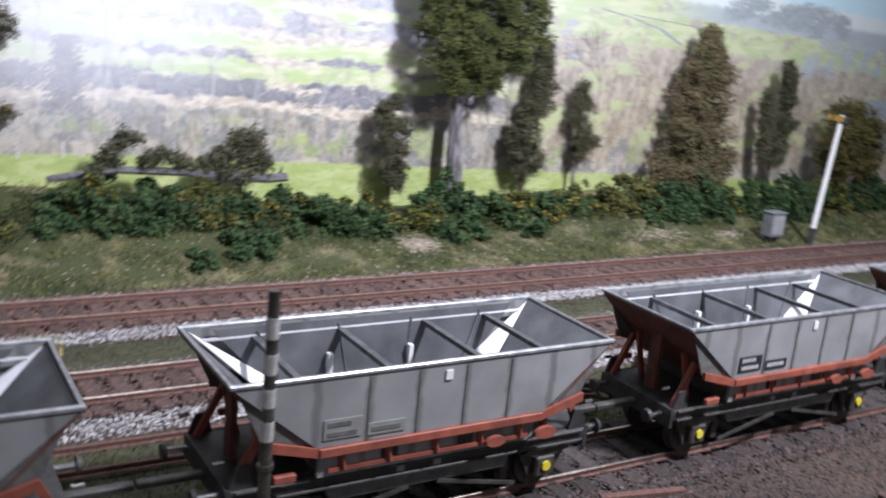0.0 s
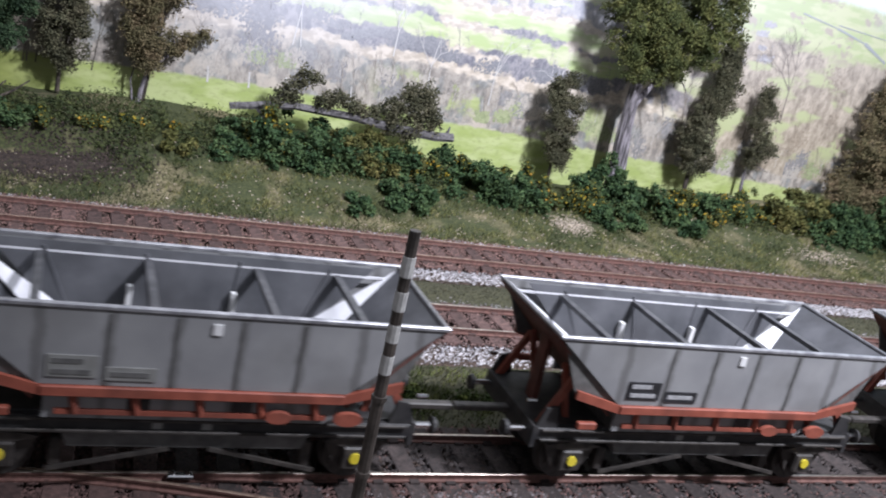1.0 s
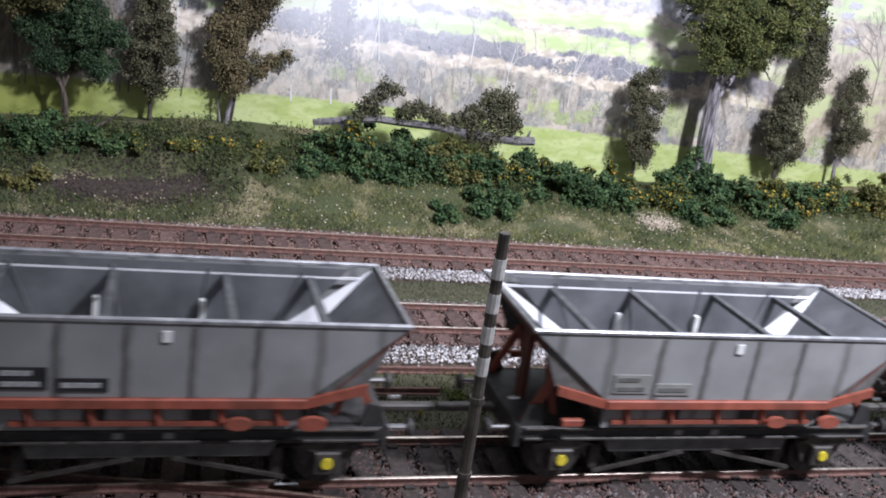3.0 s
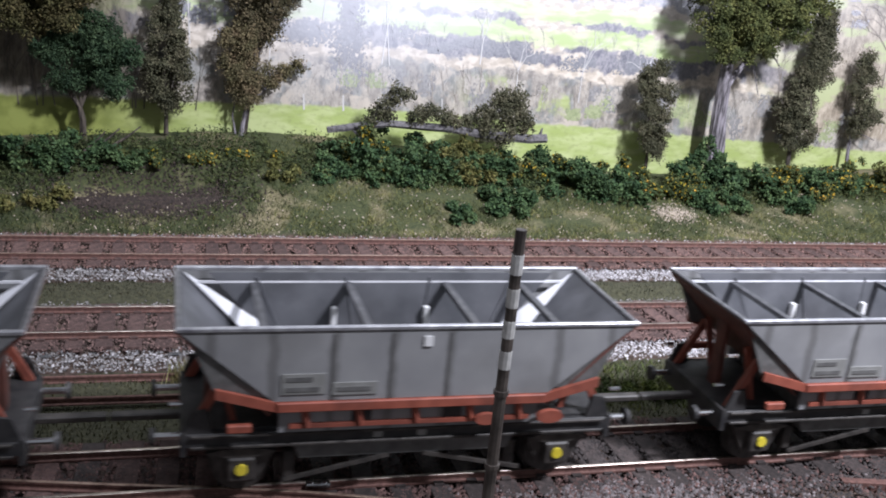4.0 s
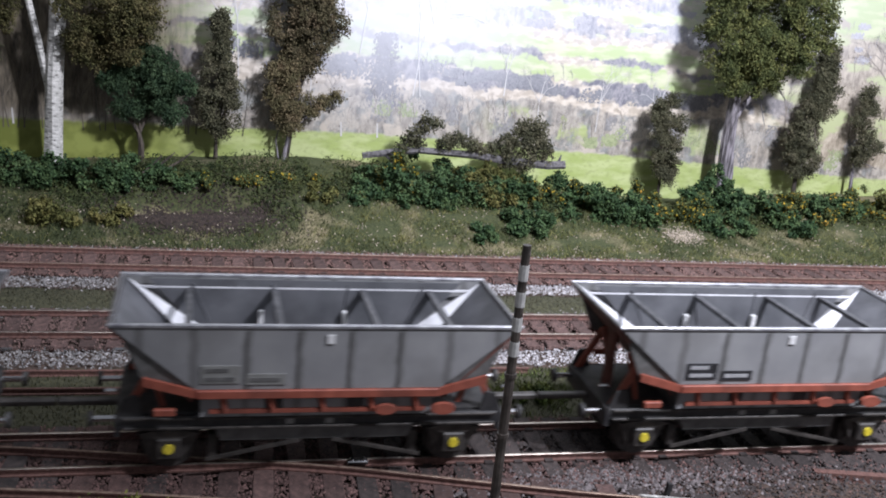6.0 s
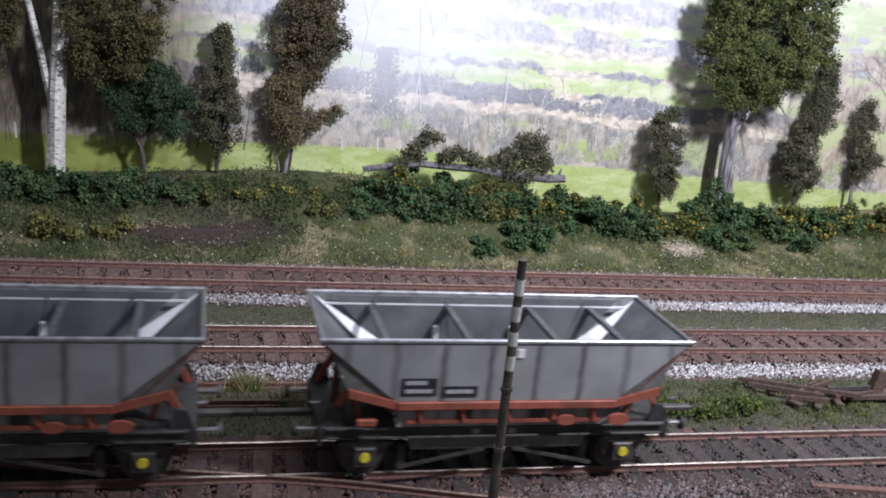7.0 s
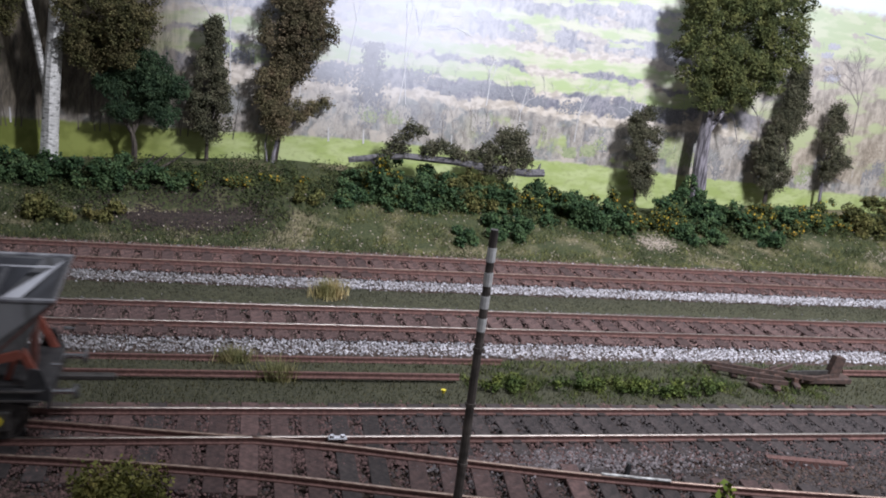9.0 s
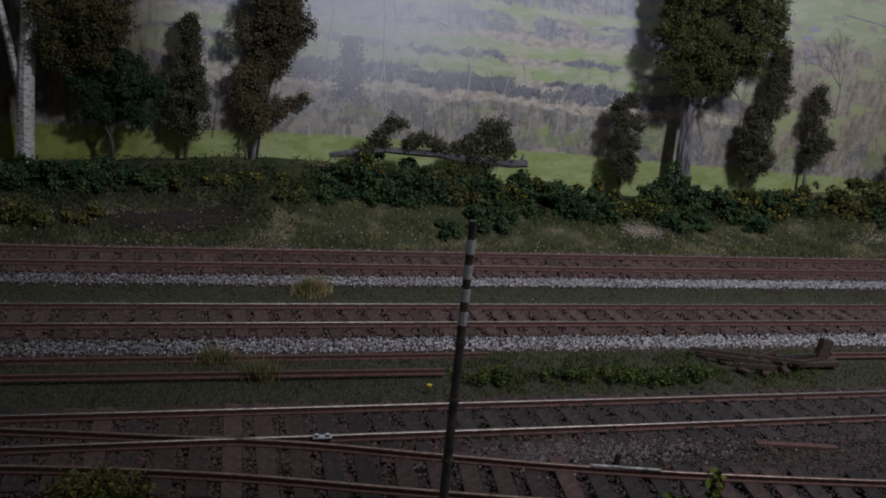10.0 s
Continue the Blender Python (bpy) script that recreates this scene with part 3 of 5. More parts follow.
track("far running line, rust-coloured rails on weathered sleepers", far_line, 0.0205, -0.45, 0.85, 0.0086, sleeper_brown, rail_top_dull, seed=1)
track("middle running line, rusty rails with bright worn heads", mid_line, 0.0200, -0.45, 0.85, 0.0086, sleeper_brown, rail_top, seed=2)
track("siding beside the grass, rusty rails on sooty sleepers", near_line, 0.0182, -0.45, 0.85, 0.0088, sleeper_dark, rail_top, skip=(-0.15, 0.012), seed=3)


def turnout():
    root = empty("turnout", "turnout leaving the siding, dull rails on long sooty timbers", "turnout", kind="structure")
    outer = [(-0.17, -0.0112), (-0.088, -0.0180), (-0.047, -0.0240), (-0.018, -0.0300), (0.010, -0.0375), (0.05, -0.0475), (0.10, -0.0570), (0.16, -0.0670), (0.30, -0.086), (0.5, -0.108)]
    inner = [(-0.17, 0.0070), (-0.10, 0.0035), (-0.043, -0.0058), (-0.002, -0.0135), (0.027, -0.0215), (0.059, -0.0300), (0.09, -0.0370), (0.149, -0.0475), (0.30, -0.067), (0.5, -0.089)]
    part("rail", rail_mesh(spline(outer)), (rust_rail, rail_top_dull), root)
    part("rail", rail_mesh(spline(inner)), (rust_rail, rail_top_dull), root)
    rng = random.Random(7)
    x = -0.148
    mid = spline([(a[0], (a[1] + b[1]) / 2) for a, b in zip(outer, inner)])
    while x < 0.45:
        y = np.interp(x, [p[0] for p in outer], [p[1] for p in outer])
        if x < 0.012:
            lo, hi, turn = y - 0.008, 0.0170, -4 * (x + 0.15) / 0.16
        else:
            top = np.interp(x, [p[0] for p in inner], [p[1] for p in inner])
            lo, hi, turn = y - 0.008, min(top + 0.008, -0.0175), -9
        if hi - lo > 0.012:
            bm = one_box(-0.0026, 0.0026, -(hi - lo) / 2, (hi - lo) / 2, -0.0042, -0.0021, bevel=0.0002)
            ob = part("timber", bm, sleeper_dark if rng.random() < 0.4 else sleeper_brown, root)
            ob.matrix_basis = pose(x, (lo + hi) / 2, rng.uniform(-0.0002, 0.0002), 0, 0, turn + rng.uniform(-1, 1))
        x += 0.0088


turnout()


def lifted_rails():
    """Two lengths of old rail lying in the grass, and one more beyond the lever stand."""
    for k, (pts, z) in enumerate(([((-0.45, 0.0540), (0.070, 0.0548)), -0.0026], [((-0.45, 0.0440), (0.046, 0.0412)), -0.0026], [((0.212, 0.0490), (0.60, 0.0470)), -0.0022])):
        bm = rail_mesh(spline([pts[0], ((pts[0][0] + pts[1][0]) / 2, (pts[0][1] + pts[1][1]) / 2), pts[1]], 0.02))
        ob = part("old_rail", bm, (rust_rail, rust_rail))
        ob.matrix_basis = pose(0, 0, z)
        tagged(ob, "length of rust-red old rail lying beside the siding", "rail", "old rails lying in the grass")


lifted_rails()


# ---- hopper wagons ----


def hopper_paint():
    """Weathered grey paint, with soot run down along the weld seams."""
    mat = surface("weathered_grey_paint", (0.235, 0.237, 0.245), (0.305, 0.306, 0.31), 90, 0.36, bump=0.05, stain=(0.135, 0.133, 0.13), stain_scale=32, stain_amount=0.65)
    nodes, links, bsdf = mat.node_tree.nodes, mat.node_tree.links, mat.node_tree.nodes["Principled BSDF"]
    base = bsdf.inputs["Base Color"].links[0].from_socket
    coord = nodes.new("ShaderNodeTexCoord")
    axes = nodes.new("ShaderNodeSeparateXYZ")
    links.new(coord.outputs["Object"], axes.inputs[0])
    run = nodes.new("ShaderNodeTexNoise")
    run.inputs["Scale"].default_value, run.inputs["Detail"].default_value = 260, 4
    links.new(coord.outputs["Object"], run.inputs["Vector"])
    shift = nodes.new("ShaderNodeMath")
    shift.operation, shift.inputs[1].default_value = "MULTIPLY_ADD", 0.0022
    links.new(run.outputs["Fac"], shift.inputs[0])
    links.new(axes.outputs["X"], shift.inputs[2])
    fold = nodes.new("ShaderNodeMath")
    fold.operation, fold.inputs[1].default_value = "ADD", 0.0174
    links.new(shift.outputs[0], fold.inputs[0])
    wave = nodes.new("ShaderNodeMath")
    wave.operation, wave.inputs[1].default_value = "PINGPONG", 0.00628
    links.new(fold.outputs[0], wave.inputs[0])
    near = nodes.new("ShaderNodeMapRange")
    near.interpolation_type = "SMOOTHSTEP"
    near.inputs[1].default_value, near.inputs[2].default_value, near.inputs[3].default_value, near.inputs[4].default_value = 0.0003, 0.0016, 0.55, 0.0
    links.new(wave.outputs[0], near.inputs[0])
    mix = nodes.new("ShaderNodeMixRGB")
    links.new(near.outputs[0], mix.inputs[0])
    links.new(base, mix.inputs[1])
    mix.inputs[2].default_value = (0.085, 0.083, 0.08, 1)
    links.new(mix.outputs[0], bsdf.inputs["Base Color"])
    return mat


body_grey = hopper_paint()
rim_silver = surface("worn_rim_metal", (0.12, 0.12, 0.13), (0.23, 0.23, 0.24), 400, 0.34, metal=0.5, bump=0.05)
# rim metal lightened so its colour carries the specular highlight
rim_highlit = surface("highlit_side_rim", (0.20, 0.20, 0.22), (0.46, 0.46, 0.48), 260, 0.30, metal=0.4, bump=0.08)
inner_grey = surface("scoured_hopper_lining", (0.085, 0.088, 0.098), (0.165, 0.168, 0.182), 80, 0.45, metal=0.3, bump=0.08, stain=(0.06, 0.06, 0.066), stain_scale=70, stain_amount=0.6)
# near-white stands in for lamplight caught by corner plates and inner lip
lamplit_white = surface("lamplit_corner_plate", (0.52, 0.52, 0.55), (0.80, 0.80, 0.83), 90, 0.35, metal=0.0, bump=0.04)
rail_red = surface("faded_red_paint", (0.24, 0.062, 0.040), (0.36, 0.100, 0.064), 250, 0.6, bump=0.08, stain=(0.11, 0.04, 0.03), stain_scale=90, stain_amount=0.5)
# the red again, darker: shade under the hopper ends put into it
under_red = surface("shaded_red_underside", (0.09, 0.035, 0.026), (0.17, 0.06, 0.045), 250, 0.75, bump=0.1)
frame_black = surface("sooty_black_frame", (0.018, 0.018, 0.020), (0.050, 0.048, 0.048), 300, 0.6, bump=0.1)
stay_grey = surface("sooty_stay_paint", (0.045, 0.046, 0.050), (0.095, 0.095, 0.102), 300, 0.5, bump=0.1)
gear_black = surface("oily_running_gear", (0.022, 0.020, 0.019), (0.070, 0.062, 0.056), 400, 0.55, bump=0.2)
soot_shade = surface("soot_and_shade", (0.085, 0.084, 0.082), (0.15, 0.148, 0.144), 400, 0.7, bump=0.05)
steel = surface("bright_buffer_steel", (0.55, 0.55, 0.56), (0.72, 0.72, 0.73), 300, 0.22, metal=1.0, bump=0.0)
yellow_paint = surface("yellow_axlebox_paint", (0.62, 0.50, 0.03), (0.75, 0.62, 0.06), 300, 0.5, bump=0.0)
panel_black = surface("black_data_panel", (0.02, 0.02, 0.022), (0.035, 0.035, 0.04), 300, 0.5, bump=0.0)
ghost_grey = surface("faded_data_panel", (0.22, 0.22, 0.21), (0.27, 0.27, 0.26), 300, 0.5, bump=0.0)
letter_white = surface("white_lettering", (0.68, 0.68, 0.68), (0.78, 0.78, 0.78), 300, 0.5, bump=0.0)

RIM_X, RIM_Y, RIM_Z = 0.0506, 0.0190, 0.0413
LOW_X, LOW_Z = 0.0306, 0.0253


def quad_plate(bm, corners, thick):
    """A plate of any outline with thickness, laid behind its corners."""
    v = [Vector(c) for c in corners]
    n = (v[1] - v[0]).cross(v[2] - v[0]).normalized() * thick
    a = [bm.verts.new(c) for c in v]
    b = [bm.verts.new(c - n) for c in v]
    bm.faces.new(a)
    bm.faces.new(b[::-1])
    for i in range(len(v)):
        j = (i + 1) % len(v)
        bm.faces.new((a[j], a[i], b[i], b[j]))
    bmesh.ops.recalc_face_normals(bm, faces=bm.faces)
    return bm


def wagon(label, black_panels):
    root = empty("hopper_wagon", label, "wagon", "hopper wagons of the train")
    # hopper sides with seams and soot
    for s in (-1, 1):
        y = s * RIM_Y
        side = part("hopper_side", prism(bmesh.new(), [(-RIM_X + 0.0006, RIM_Z), (-LOW_X, LOW_Z), (LOW_X, LOW_Z), (RIM_X - 0.0006, RIM_Z)], y - s * 0.0012, y - s * 0.0004), body_grey, root)
        for x, w in ((-0.0185, 0.0005), (-0.0060, 0.0005), (0.0066, 0.0005), (0.0192, 0.0005)):
            part("seam", one_box(x - w / 2, x + w / 2, min(y - s * 0.0005, y - s * 0.0002), max(y - s * 0.0005, y - s * 0.0002), LOW_Z + 0.0002, RIM_Z - 0.0008), soot_shade, side, "dark sooty weld seam")
        plate, frame_mat = (panel_black, surface("faded_lettering", (0.26, 0.26, 0.27), (0.46, 0.46, 0.47), 1500, 0.6, bump=0.0)) if black_panels else (ghost_grey, soot_shade)
        for x0, x1, z0, z1, rows in ((-0.0292, -0.0200, 0.0270, 0.0316, 2), (-0.0185, -0.0090, 0.0266, 0.0294, 1)):
            px0, px1 = (x0, x1) if s < 0 else (-x1, -x0)
            pan = part("data_panel", one_box(px0, px1, min(y - s * 0.0005, y - s * 0.0001), max(y - s * 0.0005, y - s * 0.0001), z0, z1), plate, side, "black data panel with pale lettering" if black_panels else "faded data panel")
            for r in range(rows):
                zc = z0 + (z1 - z0) * (r + 0.5) / rows
                part("lettering_bar", one_box(px0 + 0.0009, px0 + (px1 - px0) * (0.86 if r == 0 else 0.7), min(y - s * 0.0002, y + s * 0.00005), max(y - s * 0.0002, y + s * 0.00005), zc - 0.0005, zc + 0.0005), frame_mat, pan)
        part("label_plate", one_box(0.0006, 0.0024, min(y - s * 0.0005, y), max(y - s * 0.0005, y), 0.0374, 0.0397), letter_white, side, "small white label plate")
        # rim along the side, and its lip inside
        part("side_rim", one_box(-RIM_X, RIM_X, min(y, y - s * 0.0012), max(y, y - s * 0.0012), RIM_Z - 0.0001, RIM_Z + 0.0009, bevel=0.0002), rim_highlit, root, "worn metal side rim, its highlight in the lighter colour")
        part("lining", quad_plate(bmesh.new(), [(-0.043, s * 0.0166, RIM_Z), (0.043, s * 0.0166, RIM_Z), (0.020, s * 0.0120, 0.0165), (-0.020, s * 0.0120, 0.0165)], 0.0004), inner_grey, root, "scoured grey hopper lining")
        for x in (-0.032, -0.0105, 0.0105, 0.032):
            part("lining_rib", one_bar((x, s * 0.0160, RIM_Z - 0.001), (x * 0.8, s * 0.0135, 0.026), 0.0007, 0.0007), inner_grey, root)
        part("lip", one_bar((-0.0455, s * 0.0160, RIM_Z - 0.0022), (0.0455, s * 0.0160, RIM_Z - 0.0022), 0.0005, 0.0006), lamplit_white, root, "inner lip with its glint in the white colour")
        for x in (-0.0135, 0.0095):
            part("rib_foot", one_box(x - 0.0006, x + 0.0006, min(s * 0.0125, s * 0.0142), max(s * 0.0125, s * 0.0142), 0.0225, 0.0335), letter_white, root, "white rib foot inside the hopper")
        # red sill with its rising ends
        ys = sorted((y + s * 0.0004, y - s * 0.0012))
        sill = part("sill", one_box(-0.0300, 0.0300, *ys, 0.0230, 0.0252, bevel=0.0002), rail_red, root, "red painted sill under the hopper")
        for e in (-1, 1):
            part("sill_end", quad_plate(bmesh.new(), [(e * 0.0300, y, 0.0252), (e * 0.0300, y, 0.0230), (e * 0.0425, y, 0.0264), (e * 0.0425, y, 0.0286)], s * -e * 0.0010), rail_red, sill)
            # the plate's dark grey paints in the shadow below the sloping end
            part("gusset_plate", quad_plate(bmesh.new(), [(e * 0.0486, s * 0.0172, 0.0405), (e * 0.0304, s * 0.0172, 0.0253), (e * 0.0425, s * 0.0172, 0.0272)], 0.0006), soot_shade, root, "triangular web plate with shade in its dark colour")
            part("corner_plate", quad_plate(bmesh.new(), [(e * (RIM_X - 0.002), s * (RIM_Y - 0.002), RIM_Z - 0.0002), (e * 0.0185, s * 0.0118, 0.0215), (e * 0.0262, s * 0.0045, 0.0215)], 0.0003), lamplit_white, root, "corner plate inside the hopper, lamplight in its pale colour")
        for x in (-0.024, -0.0125, 0.0, 0.0125, 0.024):
            part("hopper_post", one_bar((x, y - s * 0.0010, 0.0231), (x + 0.0008, y - s * 0.0016, 0.0186), 0.0013, 0.0012), rail_red, root)
        part("lower_rail", one_box(-0.0270, 0.0270, *sorted((y - s * 0.0012, y - s * 0.0024)), 0.0184, 0.0194), rail_red, root)
        part("lower_panel", one_box(-0.0292, 0.0292, *sorted((y - s * 0.0020, y - s * 0.0030)), 0.0172, 0.0231), body_grey, root, "grimy grey lower hopper panel")
        for x in (-0.0115, 0.0090):
            part("recess", one_box(x - 0.0022, x + 0.0022, *sorted((y - s * 0.0018, y - s * 0.0021)), 0.0184, 0.0222, bevel=0.0001), frame_black, root)
        for x, r in ((0.0165, 0.0019), (0.0315, 0.0022)):
            lever = part("door_lever", one_rod((x, y + s * 0.0006, 0.0196), (x, y - s * 0.0006, 0.0196), r, sides=14), rail_red, root, "round red door lever plate")
            lever.data.transform(Matrix.Translation((x, 0, 0.0196)) @ Matrix.Diagonal((1.45, 1, 0.72, 1)) @ Matrix.Translation((-x, 0, -0.0196)))
        part("step", one_box(-0.0400, -0.0350, *sorted((y, y - s * 0.0014)), 0.0184, 0.0202, bevel=0.0002), rail_red, root)
        # solebar, pipes, axle guards
        ys = sorted((s * 0.0150, s * 0.0135))
        solebar = part("solebar", one_box(-0.0490, 0.0490, *ys, 0.0132, 0.0164, bevel=0.0002), frame_black, root)
        for z in (0.0160, 0.0134):
            part("pipe", one_rod((-0.047, s * 0.0155, z), (0.047, s * 0.0155, z), 0.0004, sides=6), gear_black, solebar)
        for x in (-0.007, 0.003):
            part("label_plate", one_box(x - 0.0010, x + 0.0010, *sorted((s * 0.0149, s * 0.0152)), 0.0140, 0.0156), ghost_grey, solebar)
        for e in (-1, 1):
            xa = e * 0.0365
            guard = part("axle_guard", prism(bmesh.new(), [(xa - 0.0085, 0.0132), (xa - 0.0035, 0.0035), (xa + 0.0035, 0.0035), (xa + 0.0085, 0.0132)], s * 0.0118, s * 0.0130), gear_black, root)
            part("axlebox", one_box(xa - 0.0030, xa + 0.0030, *sorted((s * 0.0128, s * 0.0150)), 0.0044, 0.0102, bevel=0.0005), gear_black, guard)
            part("axlebox_cover", one_rod((xa, s * 0.0148, 0.0076), (xa, s * 0.0156, 0.0076), 0.0013, sides=12), yellow_paint, guard, "yellow axlebox cover")
            part("spring", prism(bmesh.new(), [(xa - 0.0075, 0.0114), (xa - 0.0030, 0.0102), (xa + 0.0030, 0.0102), (xa + 0.0075, 0.0114), (xa + 0.0040, 0.0122), (xa - 0.0040, 0.0122)], s * 0.0130, s * 0.0146), gear_black, guard)
            part("brake_shoe", one_box(xa - e * 0.0105 - 0.0012, xa - e * 0.0105 + 0.0012, *sorted((s * 0.0085, s * 0.0115)), 0.0030, 0.0095, bevel=0.0003), gear_black, root)
            part("brake_rod", one_bar((xa - e * 0.0090, s * 0.0142, 0.0040), (e * 0.0040, s * 0.0142, 0.0090), 0.0006, 0.0009), gear_black, root)
            part("buffer_shank", one_rod((e * 0.0490, s * 0.0115, 0.0145), (e * 0.0545, s * 0.0115, 0.0145), 0.0008, sides=10), steel, root, "bright buffer shank")
            part("buffer_head", one_rod((e * 0.0545, s * 0.0115, 0.0145), (e * 0.0555, s * 0.0115, 0.0145), 0.0021, 0.0018, sides=14), frame_black, root)
            part("lamp_bracket", one_rod((e * 0.0490, s * 0.0125, 0.0225), (e * 0.0515, s * 0.0125, 0.0225), 0.0005, sides=8), steel, root)
            # red struts from the platform to the hopper end
            part("strut", one_bar((e * 0.0472, s * 0.0128, 0.0160), (e * 0.0405, s * 0.0128, 0.0290), 0.0014, 0.0017), rail_red, root)
            part("strut", one_bar((e * 0.0380, s * 0.0095, 0.0160), (e * 0.0420, s * 0.0095, 0.0310), 0.0012, 0.0014), rail_red, root)
            part("end_bracket", prism(bmesh.new(), [(e * 0.0490, 0.0155), (e * 0.0468, 0.0215), (e * 0.0440, 0.0220), (e * 0.0425, 0.0155)], s * 0.0140, s * 0.0148), frame_black, root)
        for x in (-0.014, 0.016):
            part("brake_cylinder", one_rod((x - 0.004, s * 0.0075, 0.0080), (x + 0.004, s * 0.0075, 0.0080), 0.0026, sides=12), gear_black, root)
    for e in (-1, 1):
        part("end_rim", one_box(*sorted((e * RIM_X, e * (RIM_X - 0.0012))), -RIM_Y + 0.0012, RIM_Y - 0.0012, RIM_Z - 0.0001, RIM_Z + 0.0008, bevel=0.0002), rim_silver, root, "dull worn metal rim")
        part("end_slope", quad_plate(bmesh.new(), [(e * (RIM_X - 0.0004), -RIM_Y + 0.001, RIM_Z), (e * (RIM_X - 0.0004), RIM_Y - 0.001, RIM_Z), (e * 0.0310, RIM_Y - 0.002, 0.0215), (e * 0.0310, -RIM_Y + 0.002, 0.0215)], 0.0005 * e), under_red, root, "red underside of the hopper end, its shade in the colour")
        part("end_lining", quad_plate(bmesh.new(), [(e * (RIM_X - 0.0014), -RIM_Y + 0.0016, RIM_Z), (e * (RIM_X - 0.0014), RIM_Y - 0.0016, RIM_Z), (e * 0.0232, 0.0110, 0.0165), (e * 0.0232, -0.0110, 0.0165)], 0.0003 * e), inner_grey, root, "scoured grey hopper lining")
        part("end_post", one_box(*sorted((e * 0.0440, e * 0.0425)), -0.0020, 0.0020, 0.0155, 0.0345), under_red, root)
        part("platform", one_box(*sorted((e * 0.0290, e * 0.0490)), -0.0134, 0.0134, 0.0150, 0.0168), frame_black, root)
        part("headstock", one_box(*sorted((e * 0.0480, e * 0.0492)), -0.0150, 0.0150, 0.0112, 0.0168), frame_black, root)
        part("coupling", one_box(*sorted((e * 0.0490, e * 0.0640)), -0.0012, 0.0012, 0.0128, 0.0144, bevel=0.0003), gear_black, root)
        wheel = part("wheelset", one_rod((0, -0.0128, 0), (0, 0.0128, 0), 0.0011, sides=10), gear_black, root)
        for s in (-1, 1):
            wheels = bmesh.new()
            rod(wheels, (0, s * 0.0080, 0), (0, s * 0.0103, 0), 0.0062, sides=28)
            rod(wheels, (0, s * 0.0076, 0), (0, s * 0.0081, 0), 0.0068, sides=28)
            for k in range(3):
                a = k * math.pi / 3
                bar(wheels, (-0.005 * math.cos(a), s * 0.0104, -0.005 * math.sin(a)), (0.005 * math.cos(a), s * 0.0104, 0.005 * math.sin(a)), 0.0003, 0.0009)
            part("wheel", wheels, gear_black, wheel)
        wheel.matrix_basis = pose(e * 0.0365, 0, 0.0062)
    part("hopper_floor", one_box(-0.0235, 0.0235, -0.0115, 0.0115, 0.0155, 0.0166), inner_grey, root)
    part("hopper_bottom", prism(bmesh.new(), [(-0.0300, 0.0240), (-0.0240, 0.0090), (0.0240, 0.0090), (0.0300, 0.0240)], -0.0138, 0.0138), soot_shade, root, "sooty discharge hopper under the body")
    for x in (-0.0325, -0.0100, 0.0145, 0.0338):
        part("cross_stay", one_bar((x, -RIM_Y + 0.002, RIM_Z - 0.0028), (x, RIM_Y - 0.002, RIM_Z - 0.0028), 0.0017, 0.0012), stay_grey, root, "dark grey cross stay inside the hopper")
    return root


PITCH = 0.1285
WAGONS = []
kinds = (wagon("weathered grey coal hopper wagon with black data panels and red sill", True), wagon("weathered grey coal hopper wagon with faded data panels and red sill", False))
for k, faded in enumerate((0, 1, 1, 0, 1, 1, 0)):
    WAGONS.append(kinds[k] if k < 2 else copy_thing(kinds[faded], Matrix()))
# centre of the last wagon along the siding at each time
TRAIN = [(0.0, 0.5948), (0.5, 0.5553), (1.0, 0.5140), (1.5, 0.4758), (2.0, 0.4352), (2.5, 0.3965), (4.0, 0.2757), (4.5, 0.2370), (5.0, 0.1950), (5.5, 0.1575), (6.0, 0.1163), (7.5, -0.0026), (8.0, -0.0447), (8.5, -0.0850), (9.0, -0.1250), (9.5, -0.1650), (10.0, -0.2050)]


def motions():
    for k, thing in enumerate(WAGONS):
        walk(thing, [(t, pose(x - k * PITCH, 0, 0)) for t, x in TRAIN])
        for wheel in [c for c in thing.children if c.name.startswith("wheelset")]:
            xw = wheel.matrix_basis.translation.x
            rows = []
            for i in range(101):
                t = i / 10
                gone = np.interp(t, [a for a, _ in TRAIN], [b for _, b in TRAIN]) - TRAIN[0][1]
                rows.append((t, pose(xw, 0, 0.0062, 0, math.degrees(gone / 0.0062), 0)))
            walk(wheel, rows)


# ---- ballast and cess ----
def spread(rng, n, x0, x1, y0, y1, lift=0.0, line=None, edge=0.0):
    x = rng.uniform(x0, x1, n)
    y = rng.uniform(y0, y1, n) + rng.normal(0, edge, n)
    if line is not None:
        y = y + np.array([line(v) for v in x])
    return np.stack([x, y, ground_height(x, y) + lift], -1)


